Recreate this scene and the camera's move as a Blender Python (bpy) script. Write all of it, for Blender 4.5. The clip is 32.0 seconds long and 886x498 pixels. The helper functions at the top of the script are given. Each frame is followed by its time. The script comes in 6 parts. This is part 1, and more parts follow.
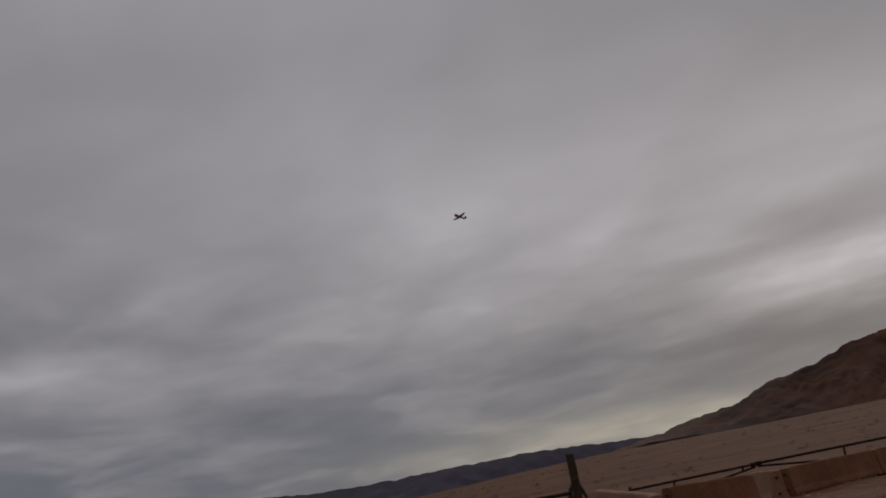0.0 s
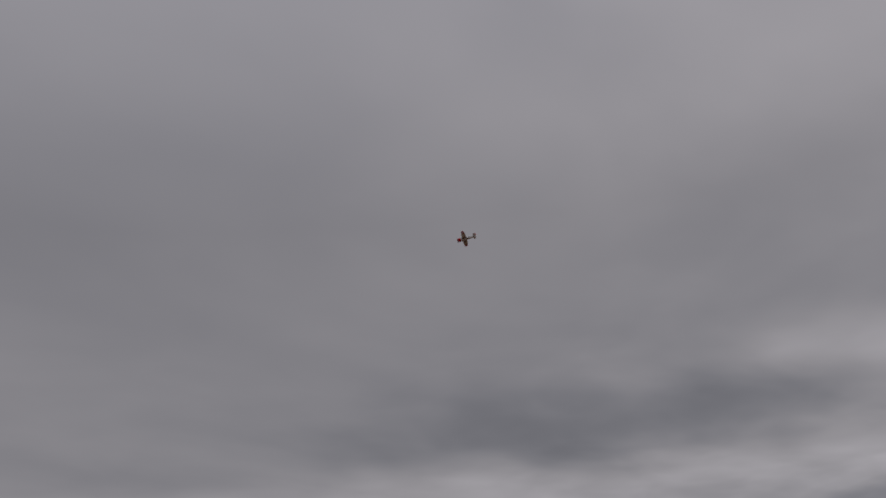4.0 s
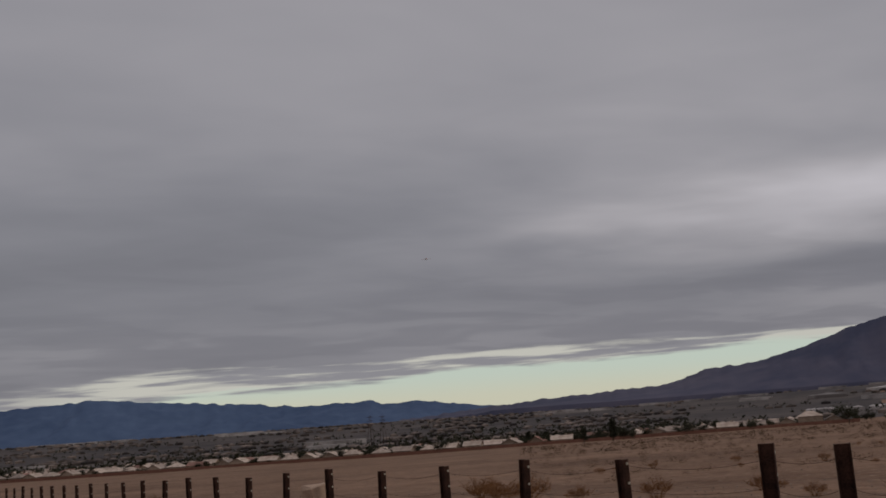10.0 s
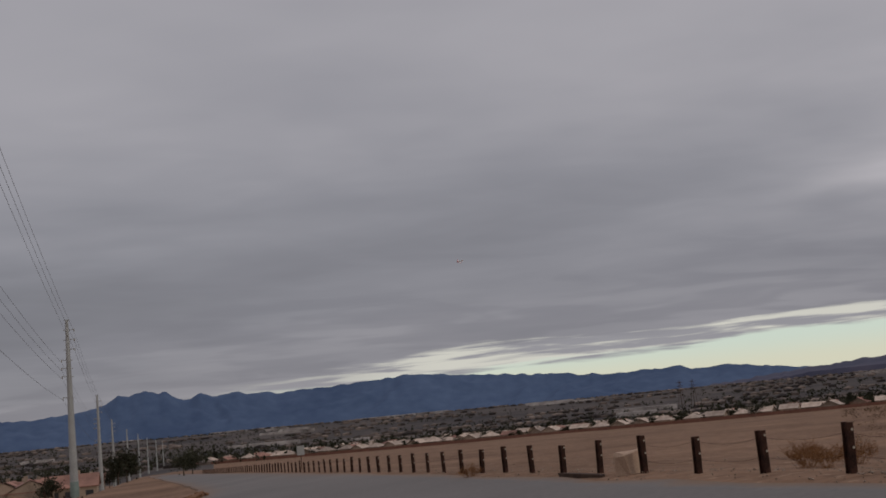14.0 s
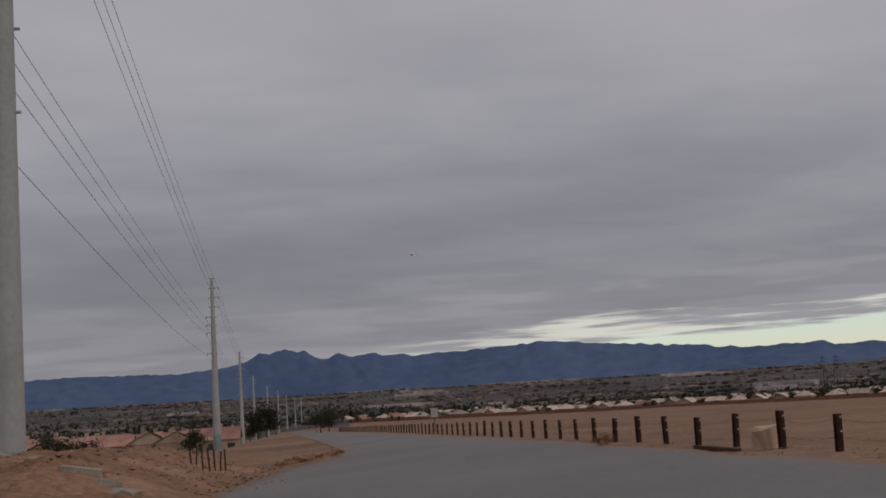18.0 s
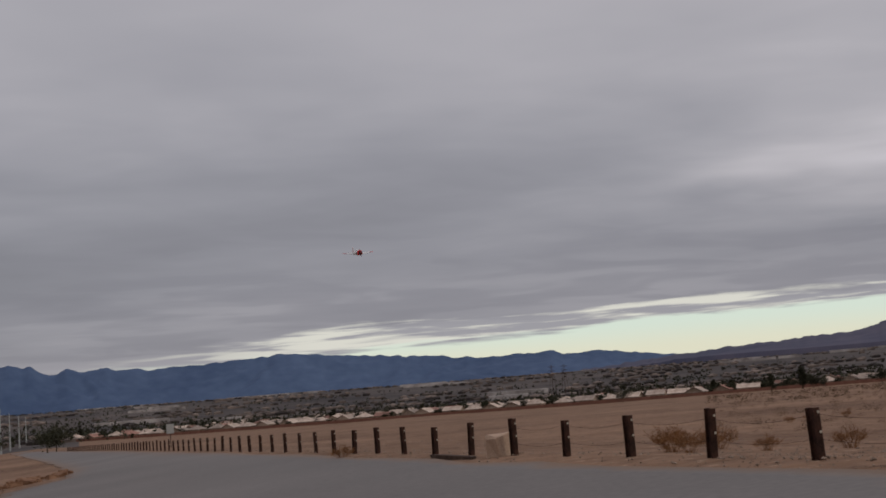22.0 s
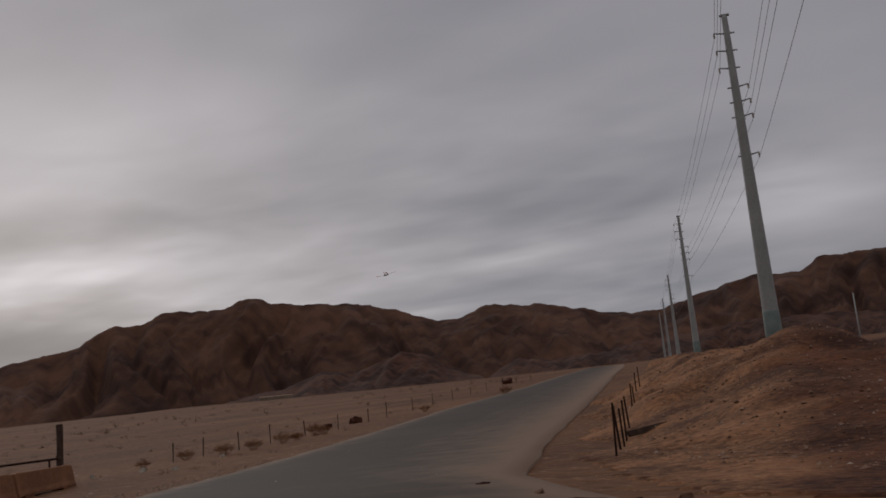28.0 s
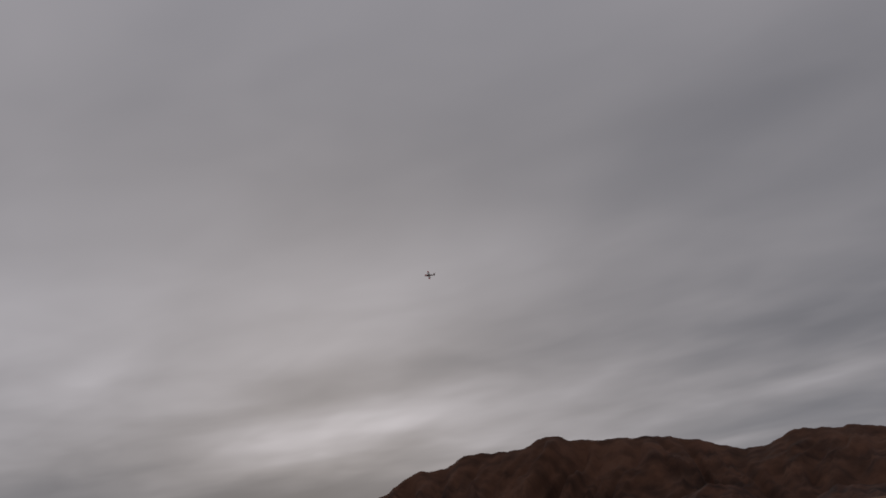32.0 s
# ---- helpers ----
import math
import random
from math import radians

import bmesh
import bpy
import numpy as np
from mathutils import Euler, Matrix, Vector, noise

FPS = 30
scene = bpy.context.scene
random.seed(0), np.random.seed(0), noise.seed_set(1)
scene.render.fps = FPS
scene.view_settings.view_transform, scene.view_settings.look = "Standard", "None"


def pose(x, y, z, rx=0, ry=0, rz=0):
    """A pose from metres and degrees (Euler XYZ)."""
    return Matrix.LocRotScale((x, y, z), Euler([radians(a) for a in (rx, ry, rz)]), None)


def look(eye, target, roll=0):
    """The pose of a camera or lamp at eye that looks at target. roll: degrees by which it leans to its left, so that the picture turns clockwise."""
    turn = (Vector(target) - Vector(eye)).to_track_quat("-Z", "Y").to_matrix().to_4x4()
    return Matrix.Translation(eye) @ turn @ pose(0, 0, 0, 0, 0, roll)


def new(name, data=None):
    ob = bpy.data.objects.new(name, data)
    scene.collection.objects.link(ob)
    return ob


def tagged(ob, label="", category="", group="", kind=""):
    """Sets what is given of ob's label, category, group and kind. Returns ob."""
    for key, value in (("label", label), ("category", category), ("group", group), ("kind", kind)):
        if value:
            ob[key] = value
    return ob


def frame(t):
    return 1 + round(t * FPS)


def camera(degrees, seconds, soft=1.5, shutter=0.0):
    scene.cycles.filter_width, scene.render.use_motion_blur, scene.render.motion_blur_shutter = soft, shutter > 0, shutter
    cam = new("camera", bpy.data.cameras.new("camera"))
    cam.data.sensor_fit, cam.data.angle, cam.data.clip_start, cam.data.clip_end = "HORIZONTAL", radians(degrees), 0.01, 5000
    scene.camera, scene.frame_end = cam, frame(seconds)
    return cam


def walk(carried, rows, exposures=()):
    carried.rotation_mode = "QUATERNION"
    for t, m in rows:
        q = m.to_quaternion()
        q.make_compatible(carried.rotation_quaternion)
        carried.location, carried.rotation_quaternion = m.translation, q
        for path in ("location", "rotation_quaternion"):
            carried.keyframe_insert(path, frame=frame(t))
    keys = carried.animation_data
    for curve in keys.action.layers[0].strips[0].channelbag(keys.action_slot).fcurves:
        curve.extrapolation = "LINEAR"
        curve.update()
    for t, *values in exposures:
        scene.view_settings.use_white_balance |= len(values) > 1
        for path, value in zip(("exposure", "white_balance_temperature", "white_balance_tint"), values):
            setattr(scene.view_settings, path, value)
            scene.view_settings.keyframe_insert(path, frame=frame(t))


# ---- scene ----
cam = camera(41.77, 32.0, soft=1.7, shutter=0.04)
EYE = Vector((0.0, 0.0, 1.5))


def aim(yaw, pitch):
    """Unit direction: yaw in degrees to the left of +y, pitch up."""
    a, e = radians(yaw), radians(pitch)
    return Vector((-math.sin(a) * math.cos(e), math.cos(a) * math.cos(e), math.sin(e)))


# the viewer turns on the spot: seconds, yaw, pitch, roll
TURNS = [
    (0, -118.00, 14.65, -8.25),
    (0.5, -114.23, 15.51, -8.18),
    (1, -108.53, 16.51, -7.70),
    (1.5, -100.60, 17.78, -6.07),
    (2, -90.92, 19.58, -5.84),
    (2.5, -84.02, 20.54, -3.37),
    (4.5, -55.67, 21.06, -5.31),
    (5, -48.36, 18.17, -4.98),
    (5.5, -42.80, 16.14, -6.00),
    (6, -36.37, 14.21, -5.33),
    (6.5, -32.63, 12.43, -5.83),
    (7, -29.07, 11.57, -4.95),
    (7.5, -27.85, 10.46, -4.93),
    (8, -26.61, 9.22, -4.69),
    (8.5, -26.28, 8.97, -6.12),
    (9, -26.16, 9.05, -5.88),
    (9.5, -26.51, 8.80, -4.41),
    (10, -26.83, 8.45, -3.97),
    (10.5, -26.80, 8.35, -4.48),
    (11, -26.26, 8.40, -5.69),
    (11.5, -24.84, 8.21, -6.63),
    (12, -23.50, 8.37, -7.46),
    (12.5, -19.99, 7.73, -6.78),
    (13, -15.13, 7.84, -6.13),
    (13.5, -13.17, 7.97, -5.28),
    (14, -11.94, 8.09, -5.43),
    (14.5, -10.39, 8.27, -5.06),
    (16.5, -6.52, 7.62, -3.89),
    (17, -5.62, 7.50, -3.64),
    (17.5, -4.81, 7.26, -3.58),
    (18, -5.05, 6.93, -3.41),
    (18.5, -5.02, 6.71, -3.50),
    (19, -5.44, 6.38, -3.68),
    (19.5, -6.29, 6.13, -3.65),
    (20, -7.23, 6.09, -3.19),
    (20.5, -9.18, 6.01, -3.05),
    (21, -10.05, 6.07, -2.87),
    (21.5, -12.90, 6.35, -3.13),
    (22, -17.87, 6.67, -4.46),
    (22.3, -21.03, 6.86, -4.39),
    (22.5, -24.01, 7.02, -4.34),
    (23, -33.19, 7.31, -4.02),
    (23.2, -38.19, 7.33, -3.66),
    (23.5, -47.74, 7.37, -4.08),
    (23.6, -51.28, 7.33, -3.20),
    (23.8, -60.05, 7.58, -3.97),
    (24, -71.01, 7.67, -4.65),
    (24.2, -82.01, 8.43, -5.75),
    (24.5, -99.72, 9.17, -7.17),
    (24.8, -115.58, 8.81, -7.96),
    (25, -123.27, 8.34, -7.34),
    (25.4, -135.42, 8.39, -6.61),
    (25.5, -137.57, 8.31, -6.64),
    (25.7, -141.30, 8.42, -6.85),
    (26, -145.09, 8.75, -7.52),
    (26.5, -151.06, 8.67, -7.25),
    (28.5, -158.57, 11.61, -6.88),
    (29, -158.64, 12.77, -9.97),
    (29.5, -158.13, 13.90, -11.47),
    (30, -155.21, 15.02, -9.11),
    (30.4, -153.05, 16.02, -7.99),
    (30.5, -152.40, 16.28, -7.98),
    (31, -150.27, 17.36, -8.18),
    (31.5, -148.04, 18.13, -7.55),
    (32, -143.76, 19.00, -7.25),
]
walk(cam, [(t, look(EYE, EYE + aim(a, e) * 10, r)) for t, a, e, r in TURNS],
     exposures=[(0, -0.66), (1, -0.66), (2.5, -0.62), (5, -0.36), (6.5, -0.22), (9, -0.1), (14, 0.18), (19, 0.28), (21, 0.36), (22, 0.36), (22.8, 0.1), (23.4, -0.06), (24.4, -0.1), (25.4, -0.42), (26.5, -0.48), (28.5, -0.15), (30.4, -0.38), (32, -0.58)])

# ---- light: an overcast evening, the sun low behind cloud over the brown mountain ----
SUN_YAW, SUN_UP = -137.0, 14.0


def world_sky():
    w = bpy.data.worlds.new("sky")
    scene.world = w
    w.use_nodes = True
    t = w.node_tree
    t.nodes.clear()
    link = t.links.new

    def math_n(op, a, b=None, c=None, clamp=False):
        n = t.nodes.new("ShaderNodeMath")
        n.operation, n.use_clamp = op, clamp
        for i, v in enumerate((a, b, c)):
            if v is None:
                continue
            if isinstance(v, (int, float)):
                n.inputs[i].default_value = v
            else:
                link(v, n.inputs[i])
        return n.outputs[0]

    def ramp(x, lo, hi, y0=0.0, y1=1.0):
        n = t.nodes.new("ShaderNodeMapRange")
        n.interpolation_type = "SMOOTHSTEP"
        link(x, n.inputs["Value"])
        for k, v in (("From Min", lo), ("From Max", hi), ("To Min", y0), ("To Max", y1)):
            n.inputs[k].default_value = v
        return n.outputs["Result"]

    def mix(fac, a, b):
        n = t.nodes.new("ShaderNodeMix")
        n.data_type = "RGBA"
        if isinstance(fac, (int, float)):
            n.inputs[0].default_value = fac
        else:
            link(fac, n.inputs[0])
        for i, v in ((6, a), (7, b)):
            if isinstance(v, tuple):
                n.inputs[i].default_value = (*v, 1)
            else:
                link(v, n.inputs[i])
        return n.outputs[2]

    co = t.nodes.new("ShaderNodeTexCoord")
    sep = t.nodes.new("ShaderNodeSeparateXYZ")
    link(co.outputs["Generated"], sep.inputs[0])
    x, y, z = sep.outputs
    up = math_n("ARCSINE", z)                 # elevation, radians
    side = math_n("ARCTAN2", y, x)            # to the left of +x, radians

    def left_of(yaw):
        """A yaw in degrees as this sky counts it."""
        return radians(yaw + 90)

    def clouds(across, tall, detail, rough, off, lean=0.0, distort=0.0):
        c = t.nodes.new("ShaderNodeCombineXYZ")
        link(math_n("MULTIPLY", side, across), c.inputs[0])
        link(math_n("ADD", math_n("MULTIPLY", up, tall), math_n("MULTIPLY", side, lean)), c.inputs[1])
        c.inputs[2].default_value = off
        n = t.nodes.new("ShaderNodeTexNoise")
        link(c.outputs[0], n.inputs["Vector"])
        n.inputs["Scale"].default_value = 1.0
        n.inputs["Detail"].default_value = detail
        n.inputs["Roughness"].default_value = rough
        n.inputs["Distortion"].default_value = distort
        return n.outputs["Fac"]

    # the cloud deck as a flat layer overhead: its lumps thin into streaks towards the skyline
    flat = t.nodes.new("ShaderNodeCombineXYZ")
    depth = math_n("ADD", math_n("MAXIMUM", z, 0.0), 0.085)
    link(math_n("DIVIDE", x, depth), flat.inputs[0])
    link(math_n("DIVIDE", y, depth), flat.inputs[1])

    def deck(scale, detail, rough, off, distort):
        n = t.nodes.new("ShaderNodeTexNoise")
        mp = t.nodes.new("ShaderNodeMapping")
        mp.inputs["Location"].default_value = (off, off * 0.7, off * 0.3)
        mp.inputs["Rotation"].default_value = (0, 0, radians(35))
        mp.inputs["Scale"].default_value = (1.0, 1.35, 1.0)
        link(flat.outputs[0], mp.inputs["Vector"])
        link(mp.outputs[0], n.inputs["Vector"])
        for k, v in (("Scale", scale), ("Detail", detail), ("Roughness", rough), ("Distortion", distort)):
            n.inputs[k].default_value = v
        return n.outputs["Fac"]

    wide_rolls = deck(0.5, 1.5, 0.4, 3.7, 0.2)
    lumps = deck(1.35, 3.0, 0.45, 9.1, 0.4)
    fine = deck(3.4, 2.0, 0.45, 1.3, 0.3)
    wisps = clouds(10.0, 46.0, 5.0, 0.5, 5.3, 0.4, 0.3)
    # edges of the larger cloud masses are torn by this drift
    torn_x = math_n("MULTIPLY", math_n("SUBTRACT", deck(0.8, 2.0, 0.45, 21.0, 0.2), 0.5), radians(14))
    torn_y = math_n("MULTIPLY", math_n("SUBTRACT", deck(1.0, 3.0, 0.5, 33.0, 0.3), 0.5), radians(4.0))
    side_t, up_t = math_n("ADD", side, torn_x), math_n("ADD", math_n("ADD", up, torn_y), radians(1.2))

    def blob(yaw, el, wide, tall, a0=side, b0=up):
        a = math_n("POWER", math_n("ABSOLUTE", math_n("DIVIDE", math_n("SUBTRACT", a0, left_of(yaw)), radians(wide))), 2.0)
        b = math_n("POWER", math_n("ABSOLUTE", math_n("DIVIDE", math_n("SUBTRACT", b0, radians(el)), radians(tall))), 2.0)
        return math_n("EXPONENT", math_n("MULTIPLY", math_n("ADD", a, b), -1.0))

    # thin and thick parts of the deck: yaw, height angle, half width, half height, how much paler or darker
    MASSES = [(-138.5, 12.0, 7.0, 1.0, 0.64), (-140, 17.8, 9, 4, 0.16), (-121, 18, 20, 10, 0.46), (-98.5, 11.3, 6, 1.1, 0.34), (-82.5, 12, 9, 1.9, 0.25),
              (-69, 10.9, 13, 1.7, 0.36), (-85, 15.9, 9, 1.8, 0.36), (-49, 10.3, 11, 1.6, 0.42), (-36, 10.4, 7, 1.0, 0.22), (5, 5.2, 12, 0.8, 0.26),
              (-152, 10.8, 13, 2.2, 0.34), (-175, 12.5, 6, 1.4, 0.40), (-70.5, 14.2, 11, 1.9, -0.34), (-134, 8.6, 10, 1.5, -0.42), (-47, 7.1, 13, 1.0, -0.30),
              (-14, 10.0, 19, 6.5, -0.30), (10, 7.0, 11, 3.6, -0.46), (-138.5, 14, 5, 1.4, -0.26), (-167, 14.7, 9, 1.7, -0.36), (-94, 26, 30, 10, 0.24)]
    lively = math_n("MULTIPLY", ramp(up, radians(20), radians(11), 0.3, 1.0), math_n("MULTIPLY", ramp(side, left_of(-45), left_of(-80), 0.25, 1.0), ramp(side, left_of(-185), left_of(-160))))
    swing = math_n("MULTIPLY", math_n("SUBTRACT", wide_rolls, 0.5), 0.4)
    swing = math_n("ADD", swing, math_n("MULTIPLY", math_n("SUBTRACT", lumps, 0.5), math_n("MULTIPLY_ADD", lively, 0.75, 0.16)))
    swing = math_n("ADD", swing, math_n("MULTIPLY", math_n("SUBTRACT", fine, 0.5), math_n("MULTIPLY_ADD", lively, 0.42, 0.03)))
    for yaw, el, wide, tall, gain in MASSES:
        swing = math_n("ADD", swing, math_n("MULTIPLY", blob(yaw, el, wide, tall, side_t, up_t), gain))
    bright = math_n("EXPONENT", swing)
    tint = mix(ramp(swing, -0.35, 0.30), (0.278, 0.275, 0.308), (0.303, 0.290, 0.309))
    sc = t.nodes.new("ShaderNodeVectorMath")
    sc.operation = "SCALE"
    link(tint, sc.inputs[0])
    link(bright, sc.inputs["Scale"])
    col = sc.outputs[0]
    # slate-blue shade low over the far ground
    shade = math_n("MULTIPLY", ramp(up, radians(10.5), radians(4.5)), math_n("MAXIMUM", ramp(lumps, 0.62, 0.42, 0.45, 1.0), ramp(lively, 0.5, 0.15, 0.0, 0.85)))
    col = mix(math_n("MULTIPLY", shade, math_n("MULTIPLY_ADD", lively, 0.2, 0.55)), col, mix(ramp(lively, 0.15, 0.5), (0.158, 0.150, 0.170), (0.160, 0.174, 0.222)))
    # open sky under the edge of the deck, behind the far ranges
    thin = clouds(9.0, 150.0, 4.0, 0.55, 7.7, 0.5, 0.3)
    torn = math_n("ADD", math_n("MULTIPLY", math_n("SUBTRACT", wisps, 0.5), 0.014), math_n("MULTIPLY", math_n("SUBTRACT", thin, 0.5), 0.016))
    here = math_n("MULTIPLY", ramp(side, left_of(2), left_of(-12)), ramp(side, left_of(-66), left_of(-50)))
    edge = math_n("ADD", ramp(side, left_of(2), left_of(-16), radians(2.1), radians(3.2)), torn)
    rim = math_n("MULTIPLY", ramp(math_n("SUBTRACT", edge, up), -0.003, 0.003), here)
    col = mix(math_n("MULTIPLY", rim, 0.92), col, mix(ramp(thin, 0.42, 0.58), (0.25, 0.245, 0.27), (0.55, 0.54, 0.485)))
    band = ramp(side, left_of(-8), left_of(-42), radians(2.0), radians(2.75))
    clear = math_n("MULTIPLY", ramp(math_n("ADD", math_n("SUBTRACT", band, up), torn), -0.002, 0.003), here)
    col = mix(clear, col, mix(ramp(up, radians(0.8), radians(2.4)), (0.56, 0.55, 0.43), (0.50, 0.57, 0.50)))
    # yellow light under the deck at the end of the plain
    warm = math_n("MULTIPLY", blob(-126, 4.4, 11.0, 1.2), ramp(lumps, 0.3, 0.6, 0.55, 1.0))
    col = mix(math_n("MULTIPLY", warm, 0.95), col, (0.56, 0.52, 0.44))
    # an overcast sky brightens towards the zenith
    rise = math_n("ADD", math_n("MULTIPLY", math_n("MAXIMUM", math_n("SUBTRACT", z, 0.40), 0.0), 2.3), 1.0)
    sky = t.nodes.new("ShaderNodeTexSky")
    sky.sky_type = "NISHITA"
    sky.sun_disc = False
    sky.sun_elevation, sky.sun_rotation = radians(SUN_UP), radians(-SUN_YAW)
    bg1 = t.nodes.new("ShaderNodeBackground")
    bg2 = t.nodes.new("ShaderNodeBackground")
    link(sky.outputs[0], bg1.inputs["Color"])
    bg1.inputs["Strength"].default_value = 0.003
    link(col, bg2.inputs["Color"])
    link(math_n("MULTIPLY", rise, 1.0), bg2.inputs["Strength"])
    add = t.nodes.new("ShaderNodeAddShader")
    out = t.nodes.new("ShaderNodeOutputWorld")
    link(bg1.outputs[0], add.inputs[0])
    link(bg2.outputs[0], add.inputs[1])
    link(add.outputs[0], out.inputs["Surface"])


world_sky()
sun = new("sun", bpy.data.lights.new("sun", "SUN"))
sun.data.energy, sun.data.angle, sun.data.color = 0.5, radians(25), (1.0, 0.95, 0.88)
sun.matrix_basis = look(aim(SUN_YAW, SUN_UP) * 50, (0, 0, 0))

# ---- materials ----
def material(name, dark, light, scale=3.0, rough=0.85, metal=0.0, bump=0.2, grain=40.0, spread=(0.35, 0.65), vary=0.0, coords="Object", drawn=1.0):
    """Two tones mixed by a broad and a fine noise, with fine relief. vary: brightness change from piece to piece. drawn: below 1, marks drawn out downhill."""
    m = bpy.data.materials.new(name)
    m.use_nodes = True
    t = m.node_tree
    link = t.links.new
    b = t.nodes["Principled BSDF"]
    b.inputs["Roughness"].default_value, b.inputs["Metallic"].default_value = rough, metal
    if rough > 0.84:
        b.inputs["Specular IOR Level"].default_value = 0.15
    co = t.nodes.new("ShaderNodeTexCoord")
    n1, n2 = t.nodes.new("ShaderNodeTexNoise"), t.nodes.new("ShaderNodeTexNoise")
    place = co.outputs[coords]
    if drawn != 1.0:
        mp = t.nodes.new("ShaderNodeMapping")
        mp.inputs["Scale"].default_value = (1.0, 1.0, drawn)
        link(place, mp.inputs["Vector"])
        place = mp.outputs[0]
    for n, s, d in ((n1, scale, 5.0), (n2, grain, 3.0)):
        link(place, n.inputs["Vector"])
        n.inputs["Scale"].default_value, n.inputs["Detail"].default_value = s, d
    add = t.nodes.new("ShaderNodeMath")
    add.operation = "MULTIPLY_ADD"
    link(n2.outputs["Fac"], add.inputs[0])
    add.inputs[1].default_value = 0.4
    half = t.nodes.new("ShaderNodeMath")
    half.operation = "MULTIPLY"
    link(n1.outputs["Fac"], half.inputs[0])
    half.inputs[1].default_value = 0.6
    link(half.outputs[0], add.inputs[2])
    mr = t.nodes.new("ShaderNodeMapRange")
    link(add.outputs[0], mr.inputs["Value"])
    mr.inputs["From Min"].default_value, mr.inputs["From Max"].default_value = spread
    mix = t.nodes.new("ShaderNodeMix")
    mix.data_type = "RGBA"
    link(mr.outputs["Result"], mix.inputs[0])
    mix.inputs[6].default_value, mix.inputs[7].default_value = (*dark, 1), (*light, 1)
    col = mix.outputs[2]
    if vary:
        info = t.nodes.new("ShaderNodeObjectInfo")
        r = t.nodes.new("ShaderNodeMapRange")
        link(info.outputs["Random"], r.inputs["Value"])
        r.inputs["To Min"].default_value, r.inputs["To Max"].default_value = 1 - vary, 1 + vary
        h = t.nodes.new("ShaderNodeHueSaturation")
        link(r.outputs["Result"], h.inputs["Value"])
        link(col, h.inputs["Color"])
        col = h.outputs["Color"]
    link(col, b.inputs["Base Color"])
    if bump:
        bp = t.nodes.new("ShaderNodeBump")
        bp.inputs["Strength"].default_value = bump
        bp.inputs["Distance"].default_value = 0.3 / grain
        link(n2.outputs["Fac"], bp.inputs["Height"])
        link(bp.outputs[0], b.inputs["Normal"])
    return m


DIRT = material("desert_dirt", (0.098, 0.052, 0.029), (0.265, 0.158, 0.098), 0.06, 0.95, bump=0.6, grain=1.1, spread=(0.32, 0.68))


def gravelly(m, scale, light, dark):
    """Pebbles and clods: pale and dark specks over a soil."""
    t = m.node_tree
    b = t.nodes["Principled BSDF"]
    col = b.inputs["Base Color"].links[0].from_socket
    co = t.nodes.new("ShaderNodeTexCoord")
    for k, (tint, lo, hi) in enumerate(((light, 0.56, 0.66), (dark, 0.57, 0.67))):
        n = t.nodes.new("ShaderNodeTexNoise")
        n.inputs["Scale"].default_value, n.inputs["Detail"].default_value, n.inputs["Roughness"].default_value = scale * (1.0, 0.6)[k], 6, 0.7
        mp = t.nodes.new("ShaderNodeMapping")
        mp.inputs["Location"].default_value = (k * 31.0, k * 17.0, 0)
        t.links.new(co.outputs["Object"], mp.inputs["Vector"])
        t.links.new(mp.outputs[0], n.inputs["Vector"])
        r = t.nodes.new("ShaderNodeMapRange")
        t.links.new(n.outputs["Fac"], r.inputs["Value"])
        r.inputs["From Min"].default_value, r.inputs["From Max"].default_value, r.inputs["To Max"].default_value = lo, hi, 0.75
        mx = t.nodes.new("ShaderNodeMix")
        mx.data_type = "RGBA"
        t.links.new(r.outputs["Result"], mx.inputs[0])
        t.links.new(col, mx.inputs[6])
        mx.inputs[7].default_value = (*tint, 1)
        col = mx.outputs[2]
    t.links.new(col, b.inputs["Base Color"])


PLAIN = material("red_plain_dirt", (0.060, 0.024, 0.0098), (0.182, 0.079, 0.031), 0.06, 0.95, bump=0.6, grain=1.1, spread=(0.32, 0.68))
SCRUBLAND = material("scrubby_flat", (0.050, 0.030, 0.019), (0.170, 0.102, 0.064), 0.035, 0.95, bump=0.15, grain=0.5, spread=(0.40, 0.62))
gravelly(PLAIN, 3.0, (0.30, 0.160, 0.082), (0.048, 0.020, 0.010))
gravelly(DIRT, 3.0, (0.34, 0.23, 0.155), (0.055, 0.028, 0.016))
MOUND = material("red_spoil", (0.078, 0.030, 0.0115), (0.285, 0.132, 0.058), 0.35, 0.95, bump=1.0, grain=4.0, spread=(0.40, 0.62))
SPOIL = material("orange_spoil", (0.105, 0.048, 0.024), (0.29, 0.165, 0.10), 0.3, 0.95, bump=0.9, grain=4.0, spread=(0.36, 0.64))
gravelly(MOUND, 7.0, (0.40, 0.215, 0.108), (0.035, 0.015, 0.008))
gravelly(SPOIL, 9.0, (0.33, 0.20, 0.13), (0.08, 0.036, 0.018))


def redden_by_mesh(m, tint):
    """Darker, redder earth where the mesh says so."""
    t = m.node_tree
    b = t.nodes["Principled BSDF"]
    at = t.nodes.new("ShaderNodeAttribute")
    at.attribute_name = "darker_red"
    mx = t.nodes.new("ShaderNodeMix")
    mx.data_type, mx.blend_type = "RGBA", "MULTIPLY"
    t.links.new(at.outputs["Fac"], mx.inputs[0])
    t.links.new(b.inputs["Base Color"].links[0].from_socket, mx.inputs[6])
    mx.inputs[7].default_value = (*tint, 1)
    t.links.new(mx.outputs[2], b.inputs["Base Color"])


